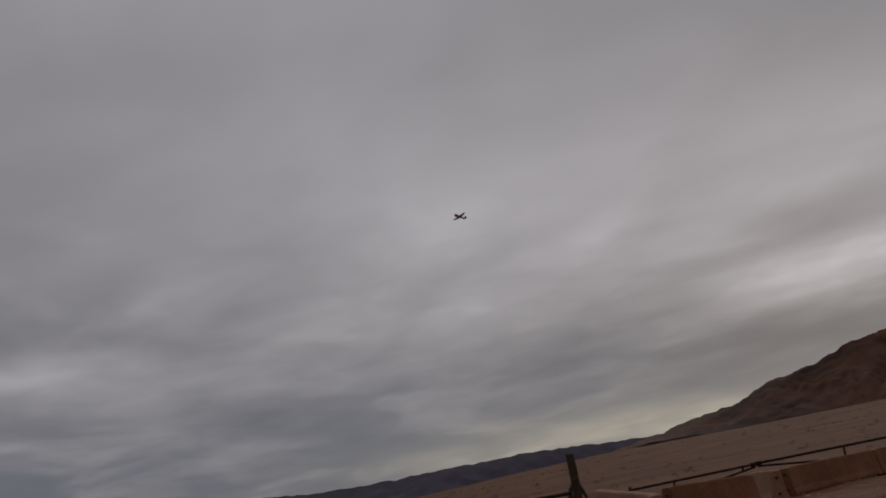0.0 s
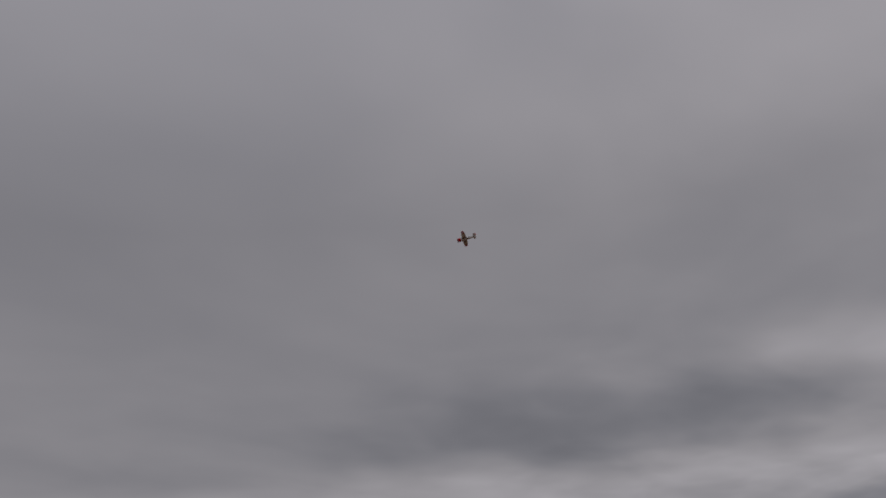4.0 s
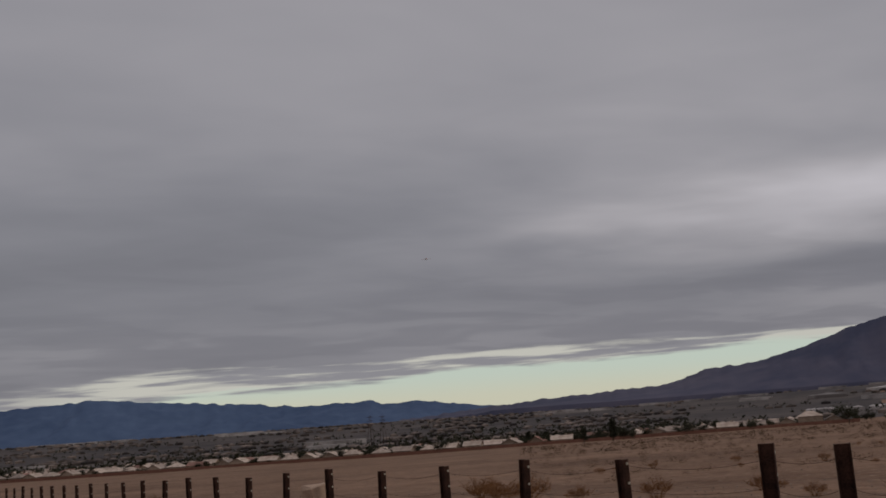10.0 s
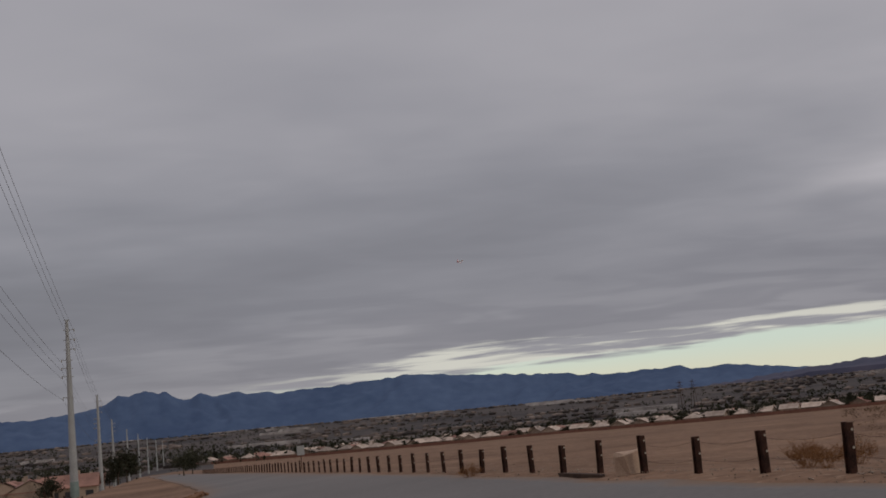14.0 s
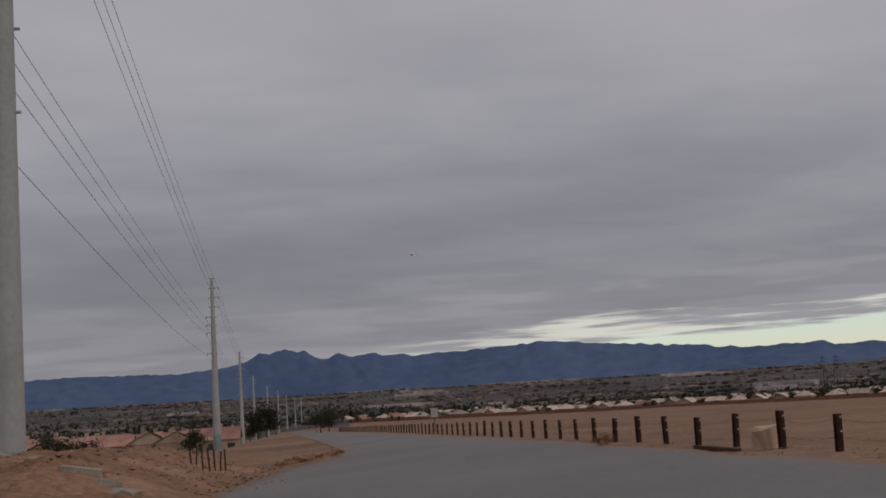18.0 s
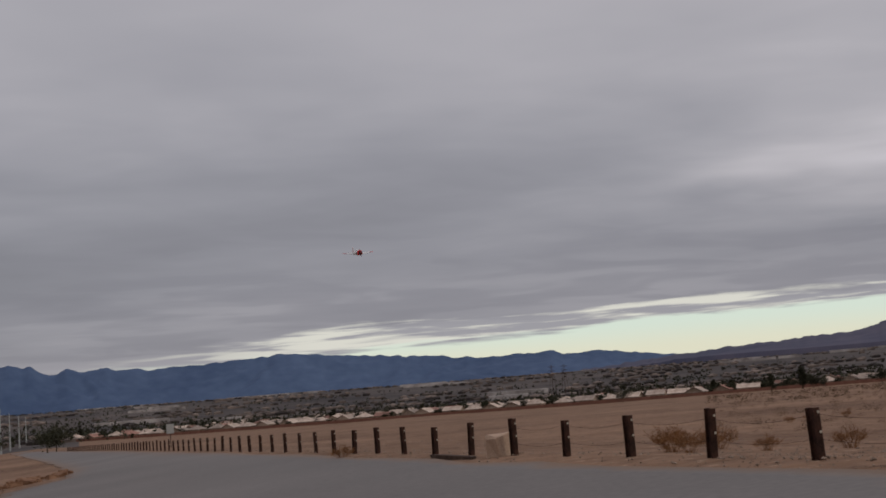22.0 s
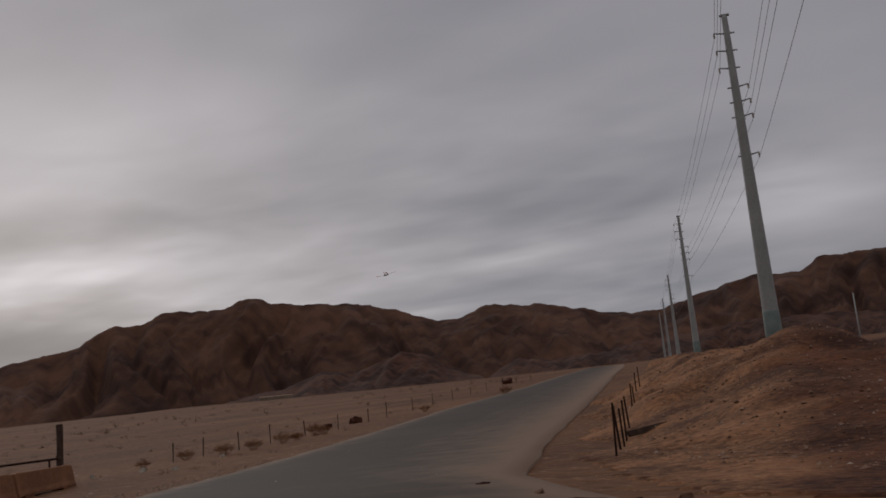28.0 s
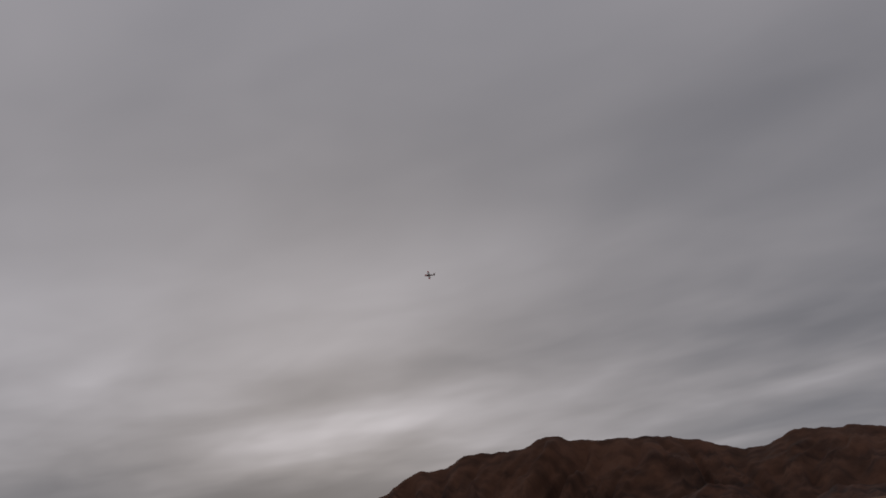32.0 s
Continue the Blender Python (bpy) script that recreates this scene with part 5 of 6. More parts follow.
for yaw, r, s in ((-12.2, 29, 0.9), (-28.1, 18.8, 1.05), (-30.2, 19.2, 1.0), (-28.9, 18.2, 0.7), (-32.5, 17.8, 0.6), (-47.9, 13.8, 0.9), (-60.5, 20, 0.9), (-59.5, 21, 0.6), (-43.5, 17, 0.5), (-50, 26, 0.7),
                  (-144.2, 58, 1.3), (-146.0, 58, 1.5), (-147.4, 60, 1.4), (-148.8, 64, 1.5), (-150.4, 70, 1.9), (-150.8, 71, 1.4), (-149.5, 66, 1.2), (-142.2, 54, 1.0), (-155.8, 92, 1.4), (-159.8, 118, 2.0)):
    bush(LOW, yaw, r, s, "low dry brown bush on bare dirt", "low bushes")


random.seed(91)
for _ in range(34):
    yaw = random.uniform(-24, -70)
    bush(LOW, yaw, 17 + 48 * random.random() ** 1.2, random.uniform(0.3, 0.8), "low dry brown bush on bare dirt", "low bushes")


def on_tarmac(u, v):
    """Whether a spot lies on the climbing road, with a margin."""
    for (ua, va), (ub, vb), (uc, vc), (ud, vd) in zip(EDGE_R[7:], EDGE_R[8:], EDGE_L[7:], EDGE_L[8:]):
        if ub <= u <= ua:
            hi = va + (vb - va) * (ua - u) / (ua - ub)
            lo = hi - 14
            return lo - 2 < v < hi + 2.0
    return False


def scrub_patch():
    """Far creosote clumps over the lot and the plain, too many to count."""
    random.seed(13)
    v, f = [], []
    for n in range(4600):
        if n < 3700:
            yaw, r = random.uniform(-30, -88), 40 + 560 * random.random() ** 1.3
        else:
            yaw, r = random.uniform(-78, -162), 45 + 500 * random.random() ** 1.6
        x, y = polar(yaw, r)
        u, v1 = along(x, y)
        if u < 0 and on_tarmac(u, v1):
            continue
        z = rough_ground(x, y)
        s = random.uniform(0.14, 0.46) * (0.8 + 1.1 * sstep(60, 220, r))
        near = sstep(170, 60, r)
        for _ in range(24 + int(60 * near)):
            p = Vector((x + random.gauss(0, s * 0.5), y + random.gauss(0, s * 0.5), z + abs(random.gauss(0, s * 0.4))))
            k = len(v)
            v += [tuple(p + Vector((random.uniform(-1, 1), random.uniform(-1, 1), random.uniform(-0.7, 1.4))) * s * (0.19 - 0.10 * near)) for _ in range(3)]
            f.append((k, k + 1, k + 2))
    me = bpy.data.meshes.new("desert_scrub")
    me.from_pydata(v, [], f)
    me.materials.append(SCRUB_DARK)
    tagged(new("desert_scrub", me), "low dark desert scrub dotted over the bare ground", "scrub", kind="stuff")


scrub_patch()


# ---- the housing beyond the lot ----
def house(x, y, w, d, h, rz, red=False, group="houses behind the wall", plain=False):
    label = "low stucco house with a red tiled hip roof" if red else "low stucco house with a pale tiled hip roof"
    t = thing("house", label, "house", pose(x, y, ground(x, y), 0, 0, rz), group=group)
    bm = bmesh.new()
    box(bm, (-w / 2, -d / 2, -2), (w / 2, d / 2, h))
    e, r = 0.5, min(w, d) * random.uniform(0.24, 0.30)
    hip = random.random() < 0.3
    if w < d:
        w, d, turn = d, w, pose(0, 0, 0, 0, 0, 90)
        bmesh.ops.transform(bm, verts=bm.verts, matrix=turn)
        t.matrix_basis = t.matrix_basis @ turn.inverted()
    if not hip:
        for sx in (-1, 1):
            q = [bm.verts.new((sx * w / 2, a, z)) for a, z in ((-d / 2, h), (d / 2, h), (0, h + r - 0.15))]
            bm.faces.new(q if sx > 0 else q[::-1])
    part("wall", bm, STUCCO, t)
    bm = bmesh.new()
    k = d * 0.45 if hip else -e
    rings = []
    for drop in (0.01, -0.16):
        rings.append([(-w / 2 - e, -d / 2 - e, h + drop), (w / 2 + e, -d / 2 - e, h + drop), (w / 2 + e, d / 2 + e, h + drop), (-w / 2 - e, d / 2 + e, h + drop)])
    top = [(-w / 2 + k, 0, h + r), (w / 2 - k, 0, h + r)]
    v = [bm.verts.new(q) for q in rings[0] + top + rings[1]]
    for f in ([0, 1, 5, 4], [1, 2, 5], [2, 3, 4, 5], [3, 0, 4]) if hip else ([0, 1, 5, 4], [2, 3, 4, 5]):
        bm.faces.new([v[i] for i in f])
    for a in range(4):
        bm.faces.new([v[i] for i in (6 + a, 6 + (a + 1) % 4, (a + 1) % 4, a)])
    if hip:
        bm.faces.new([v[i] for i in (9, 8, 7, 6)])
    part("roof", bm, ROOF_RED if red else ROOF, t)
    for i in range(0 if plain else 3):
        bm = bmesh.new()
        wx = -w / 2 + w * (i + 0.7) / 3.4
        box(bm, (wx, -d / 2 - 0.06, 0.9), (wx + 1.5, -d / 2 + 0.05, 2.1))
        part("window", bm, GLASS, t)
    if plain:
        return t
    bm = bmesh.new()
    cx = random.uniform(-0.25, 0.25) * w
    box(bm, (cx, 0.4, h + 0.3), (cx + 0.9, 1.2, h + r + 0.7), 0.03)
    part("chimney", bm, STUCCO, t)
    return t


random.seed(11)
WA, WB = Vector(polar(1.2, 900)), Vector(polar(-64, 740))
wd = (WB - WA).normalized()
wn = Vector((-wd.y, wd.x))
wall_turn = math.degrees(math.atan2(wd.y, wd.x))
L = (WB - WA).length
s = 0.0
while s < L * 0.78:
    for row in range(5 if s < L * 0.72 else 1):
        p = WA + wd * (s + random.uniform(-3, 3)) + wn * (12 + 30 * row + 5 * row * row + random.uniform(-3, 3))
        if random.random() < (0.92 if row == 0 else 0.7):
            house(p.x, p.y, random.uniform(9, 12.5), random.uniform(8.5, 10.5), random.uniform(2.5, 2.9), wall_turn + random.choice((0, 90, 90)) + random.uniform(-5, 5), random.random() < 0.16, plain=row > 1)
    s += random.uniform(12.5, 16)
house(*polar(-43.6, 690), 13, 10, 5.2, wall_turn)
n = 300
wall = tagged(new("boundary_wall"), "long reddish block wall round the housing", "wall", kind="structure")
bm = bmesh.new()
box(bm, (-L / n / 2 + 0.15, -0.1, -1.5), (L / n / 2 - 0.15, 0.1, 1.9))
panel = mesh_of(bm, "wall_panel", BLOCK)
bm = bmesh.new()
box(bm, (-0.2, -0.2, -1.5), (0.2, 0.2, 2.05), 0.02)
pier = mesh_of(bm, "wall_pier", BLOCK)
for i in range(int(n * 0.74)):
    p = WA + wd * L * (i + 0.5) / n
    part_mesh("wall_panel", panel, wall, pose(p.x, p.y, ground(p.x, p.y), 0, 0, wall_turn))
    q = WA + wd * L * i / n
    part_mesh("wall_pier", pier, wall, pose(q.x, q.y, ground(q.x, q.y), 0, 0, wall_turn))
# red-roofed houses below the dirt heap, and a few more up the road
for k in range(40):
    yaw, r = 18.0 - k * 0.31 + random.uniform(-0.3, 0.3), random.choice((215, 250, 290, 340, 390))
    if yaw > 5.8 and r > 230:
        house(*polar(yaw, r), random.uniform(9, 13), random.uniform(8, 10), 2.9, random.choice((5, 95)) + random.uniform(-8, 8), True, "red-roofed houses below the road")


# ---- trees ----
def tree_meshes(h, wide, seed, leaves=1400, tall=False):
    random.seed(seed)
    bm = bmesh.new()
    tube(bm, (0, 0, -0.4), (0, 0, h * 0.35), 0.05 * h * 0.6, 0.03 * h * 0.6, 7)
    clumps = []
    for k in range(7):
        a = k * 2.4 + random.random()
        rr = wide * random.uniform(0.2, 0.75)
        c = Vector((rr * math.cos(a), rr * math.sin(a), h * (random.uniform(0.4, 0.85) if not tall else 0.25 + 0.1 * k)))
        if tall:
            c.xy *= 1.1 - k / 7
        tube(bm, (0, 0, h * 0.3 * (1 if not tall else k / 4 + 0.1)), c, 0.012 * h, 0.004 * h, 5)
        clumps.append(c)
    wood = mesh_of(bm, "trunk", BARK)
    v, f = [], []
    for _ in range(leaves):
        c = random.choice(clumps)
        d = Vector((random.gauss(0, 1), random.gauss(0, 1), random.gauss(0, 0.8))) * wide * 0.24
        p, s = c + d, h * 0.05
        q = [p + Vector((random.uniform(-1, 1), random.uniform(-1, 1), random.uniform(-1, 1))) * s for _ in range(3)]
        k = len(v)
        v += [tuple(x) for x in q]
        f.append((k, k + 1, k + 2))
    me = bpy.data.meshes.new("crown")
    me.from_pydata(v, [], f)
    me.materials.append(LEAF)
    return wood, me


TREES = [tree_meshes(6, 3.0, 1), tree_meshes(5, 2.6, 2), tree_meshes(8, 2.0, 3, 1300, True), tree_meshes(4.5, 3.2, 4)]


def tree(yaw, r, k, scale, label="dark evergreen tree among the houses", group="trees among the houses"):
    x, y = polar(yaw, r)
    t = thing("tree", label, "tree", pose(x, y, ground(x, y), 0, 0, random.uniform(0, 360)), group)
    for nm, me in zip(("trunk", "crown"), TREES[k]):
        part_mesh(nm, me, t, Matrix.Diagonal((scale, scale, scale, 1)))


random.seed(5)
for yaw, r, k, s in ((13.5, 190, 3, 1.2), (12.4, 200, 1, 0.9), (7.5, 240, 0, 0.9), (4.4, 270, 0, 1.3), (4.0, 275, 1, 1.3), (4.8, 300, 3, 1.2), (1.4, 205, 3, 1.0), (1.0, 200, 1, 0.7), (-33.0, 395, 2, 0.9), (-34.4, 388, 2, 1.15), (-34.9, 384, 1, 1.0), (-35.4, 384, 1, 0.8), (-45.3, 345, 3, 1.5),
                       (-48.6, 330, 2, 0.55), (-49.2, 330, 2, 0.6), (-52.0, 325, 1, 0.8), (-53.8, 322, 1, 0.7), (-56.5, 318, 0, 0.6), (-59, 315, 1, 0.8), (-26.0, 420, 3, 1.3), (-37.9, 385, 3, 1.2), (-41.0, 380, 3, 1.0)):
    tree(yaw, r * (1.5 if yaw < -20 else 1), k, s * (1.25 if yaw < -20 else 1))
for _ in range(150):
    yaw = random.uniform(3, -40)
    w = WA.lerp(WB, min(0.8, max(0, (1.2 - yaw) / 65)))
    tree(yaw, w.length + random.uniform(45, 170), random.choice((0, 0, 1, 3, 3, 2)), random.uniform(0.75, 1.3))
for _ in range(190):
    f = random.random() ** 0.8 * 0.8
    w = WA.lerp(WB, f) + wn * random.uniform(3, 45)
    tree(math.degrees(math.atan2(-w.x, w.y)), w.length, random.choice((0, 1, 1, 3, 3)), random.uniform(0.55, 1.15))


SHED = material("pale_sheds", (0.13, 0.11, 0.10), (0.42, 0.375, 0.345), 0.01, 0.8, bump=0.0, grain=0.05, spread=(0.4, 0.6))


def far_town():
    """The town on the valley floor, street behind street: rows of roofs, belts of trees, long pale sheds."""
    random.seed(17)
    v, f, tv, tf, slots = [], [], [], [], []

    def roof(x, y, w, d, h, t1, a, slot):
        z, k = rough_ground(x, y), len(v)
        for zz in (z - 3, z + h):
            for p, q in ((-1, -1), (1, -1), (1, 1), (-1, 1)):
                v.append((x + p * w / 2 * math.cos(a) - q * d / 2 * math.sin(a), y + p * w / 2 * math.sin(a) + q * d / 2 * math.cos(a), zz))
        v.append((x, y, z + h + t1))
        f.extend([(k, k + 1, k + 5, k + 4), (k + 1, k + 2, k + 6, k + 5), (k + 2, k + 3, k + 7, k + 6), (k + 3, k, k + 4, k + 7)])
        f.extend([(k + 4, k + 5, k + 8), (k + 5, k + 6, k + 8), (k + 6, k + 7, k + 8), (k + 7, k + 4, k + 8)])
        slots.extend([slot] * 8)

    def clump(x, y, s):
        z = rough_ground(x, y)
        for _ in range(7):
            p = Vector((x + random.gauss(0, s * 0.4), y + random.gauss(0, s * 0.4), z + s * random.uniform(0.2, 1.6)))
            k = len(tv)
            tv.extend(tuple(p + Vector((random.uniform(-1, 1), random.uniform(-1, 1), random.uniform(-1, 1))) * s * 0.65) for _ in range(3))
            tf.append((k, k + 1, k + 2))

    r0, street = 860.0, 0
    while r0 < 3900:
        yaw = 22.0
        far = sstep(900, 2600, r0)
        while yaw > -90:
            yaw -= math.degrees(random.uniform(9, 16) / r0) * (1 + 0.6 * far)
            if yaw < -38 and r0 < (1000 if yaw > -52 else 1500):
                continue
            r = r0 * (1 + 0.012 * noise.noise(Vector((yaw * 0.1, street, 0)))) + random.uniform(-6, 6)
            x, y = polar(yaw, r)
            built = noise.noise(Vector((yaw * 0.16, street * 0.37, 4.0))) + 0.35 * noise.noise(Vector((yaw * 0.7, street * 1.9, 8.0)))
            green = noise.noise(Vector((yaw * 0.13, street * 0.53, 11.0))) + 0.45 * noise.noise(Vector((yaw * 0.8, street * 2.3, 2.0)))
            thin = 0.0 if yaw > -38 else 0.28 if yaw > -48 else 0.42
            along_street = math.radians(yaw) + random.choice((0.0, 1.57)) + 0.1
            if built > (0.20 if yaw > -2 else 0.08) + thin and random.random() < 0.75:
                roof(x, y, random.uniform(10, 15), random.uniform(8, 11), random.uniform(2.0, 3.0), 1.7, along_street, 0)
            elif built < -0.36 and random.random() < 0.12 * far:
                roof(x, y, random.uniform(35, 100), random.uniform(14, 28), random.uniform(3, 5), 0.2, math.radians(yaw) + random.uniform(-0.1, 0.1), 1)
            if yaw > -52 and green > (-0.18 if yaw > -2 else 0.06 - 0.30 * sstep(1400, 950, r0)) + 0.10 * far + thin:
                for _ in range(random.choice((1, 2, 2))):
                    clump(x + random.uniform(-7, 7), y + random.uniform(-7, 7), random.uniform(1.9, 4.2) * (1.0 - 0.35 * far))
        r0 *= 1.028
        street += 1
    # a pale row of roofs at the far side of the scrub, and warehouses under the mountain
    for k in range(70):
        yaw = -43.6 - 16.5 * k / 69
        if noise.noise(Vector((k * 0.33, 2.0, 6.0))) > -0.28:
            x, y = polar(yaw, 1310 - 170 * k / 69)
            roof(x, y, random.uniform(9, 13), 10, random.uniform(2.6, 3.6), 1.6, math.radians(yaw) + 0.2, 1)
    for yaw, r, w in ((-44.5, 1900, 60), (-47.5, 2000, 90), (-50.2, 2000, 70), (-53.5, 2350, 90), (-55.6, 2400, 120), (-57.2, 2400, 70), (-58.9, 2450, 150), (-61.2, 2450, 110), (-63.8, 2500, 80), (-71.6, 2500, 90), (-73.1, 2500, 60), (-80.0, 2500, 140), (-83.2, 2500, 160), (-51.6, 1560, 32)):
        roof(*polar(yaw, r), w, 40, 4.5, 3.0, math.radians(yaw), 1)
    me = bpy.data.meshes.new("far_town")
    me.from_pydata(v, [], f)
    me.materials.append(TOWN)
    me.materials.append(SHED)
    me.polygons.foreach_set("material_index", slots)
    tagged(new("far_town", me), "distant roofs of a low desert town on the valley floor", "buildings", kind="stuff")
    me = bpy.data.meshes.new("far_trees")
    me.from_pydata(tv, [], tf)
    me.materials.append(LEAF)
    tagged(new("far_trees", me), "dark belts of trees across the distant town", "trees", kind="stuff")


far_town()


def pylon(yaw, r, h):
    x, y = polar(yaw, r)
    t = thing("pylon", "distant steel lattice power pylon over the town", "pylon", pose(x, y, ground(x, y), 0, 0, 20), group="distant pylons")
    for a in range(4):
        bm = bmesh.new()
        p, q = (1, 1, -1, -1)[a], (1, -1, -1, 1)[a]
        tube(bm, (p * 3, q * 3, -1), (p * 0.5, q * 0.5, h), 0.22, 0.15, 4)
        part("leg", bm, RUST, t)
    for z in (0.70, 0.82, 0.94):
        bm = bmesh.new()
        tube(bm, (-5, 0, h * z), (5, 0, h * z), 0.22, 0.22, 4)
        part("cross_arm", bm, RUST, t)


pylon(-22.7, 1300, 34)
pylon(-23.3, 1320, 34)
x, y = polar(-176.7, 300)
t = thing("power_pole", "short pale pole far off on the plateau", "power pole", pose(x, y, EYE.z + 300 * math.tan(radians(4.85)) - 1, 0, 0, 0))
bm = bmesh.new()
tube(bm, (0, 0, -6), (0, 0, 8), 0.22, 0.14, 8)
part("shaft", bm, STEEL_GREY, t)

# ---- the model aircraft: nose along +y, right wing along +x ----
BODY = [(-0.50, 0.014, 0.030, 0.008), (-0.42, 0.026, 0.044, 0.004), (-0.28, 0.042, 0.058, 0.0), (-0.12, 0.058, 0.072, -0.002), (0.05, 0.070, 0.083, -0.003), (0.18, 0.076, 0.086, 0.0), (0.262, 0.078, 0.086, 0.002)]


def body_at(y):
    for a, b in zip(BODY, BODY[1:]):
        if a[0] <= y <= b[0]:
            f = (y - a[0]) / (b[0] - a[0])
            return [a[k] + (b[k] - a[k]) * f for k in (1, 2, 3)]
    return BODY[-1][1:]


def on_side(y, z, side, lift=0.002):
    """A point on the skin of the fuselage, seen from one side."""
    w, h, c = body_at(y)
    s = min(0.97, max(-0.97, (z - c) / h))
    return (side * (w * math.sqrt(1 - s * s) + lift), y, z)


def marking(name, polys, mat, parent, side, label="", lift=0.002):
    """Painted shapes laid on the fuselage side, each a row of (y, low z, high z)."""
    bm = bmesh.new()
    for rows in polys:
        for (ya, l0, h0), (yb, l1, h1) in zip(rows, rows[1:]):
            for k in range(3):
                f, g = k / 3, (k + 1) / 3
                q = [on_side(ya, l0 + (h0 - l0) * f, side, lift), on_side(yb, l1 + (h1 - l1) * f, side, lift),
                     on_side(yb, l1 + (h1 - l1) * g, side, lift), on_side(ya, l0 + (h0 - l0) * g, side, lift)]
                bm.faces.new([bm.verts.new(p) for p in (q if side < 0 else q[::-1])])
    bmesh.ops.remove_doubles(bm, verts=bm.verts, dist=0.0005)
    return part(name, bm, mat, parent, label)


def disc_rows(cy, cz, r, n=12):
    return [(cy + r * math.cos(math.pi * k / n), cz - r * math.sin(math.pi * k / n) - 1e-4, cz + r * math.sin(math.pi * k / n) + 1e-4) for k in range(n, -1, -1)]


def star_rows(cy, cz, r):
    """A five-pointed star as low and high limits along y."""
    pts = [(cy + (r if k % 2 == 0 else r * 0.4) * math.sin(math.pi * k / 5), cz + (r if k % 2 == 0 else r * 0.4) * math.cos(math.pi * k / 5)) for k in range(10)]
    rows = []
    for i in range(25):
        y = cy - r * 0.94 + r * 1.88 * i / 24
        zs = []
        for (ya, za), (yb, zb) in zip(pts, pts[1:] + pts[:1]):
            if abs(yb - ya) > 1e-9 and min(ya, yb) <= y <= max(ya, yb):
                zs.append(za + (zb - za) * (y - ya) / (yb - ya))
        if zs:
            rows.append((y, min(zs) - 1e-4, max(zs) + 1e-4))
    return rows


AEROFOIL = ((0, 0), (0.03, 0.035), (0.12, 0.065), (0.35, 0.085), (0.7, 0.05), (1, 0.004), (1, -0.004), (0.7, -0.02), (0.35, -0.04), (0.12, -0.04), (0.03, -0.025))


def wing_ring(side, x, c, lead):
    z = -0.052 + x * 0.105
    ring = [(side * x, lead - f * c, z + th * c) for f, th in AEROFOIL]
    return ring if side > 0 else ring[::-1]


def slab_ring(side, x, y0, c, z, th):
    ring = [(side * x, y0 - f * c, z + k * th) for f, k in ((0, 0), (0.08, 0.6), (0.35, 1), (1, 0.15), (1, -0.15), (0.35, -1), (0.08, -0.6))]
    return ring if side > 0 else ring[::-1]


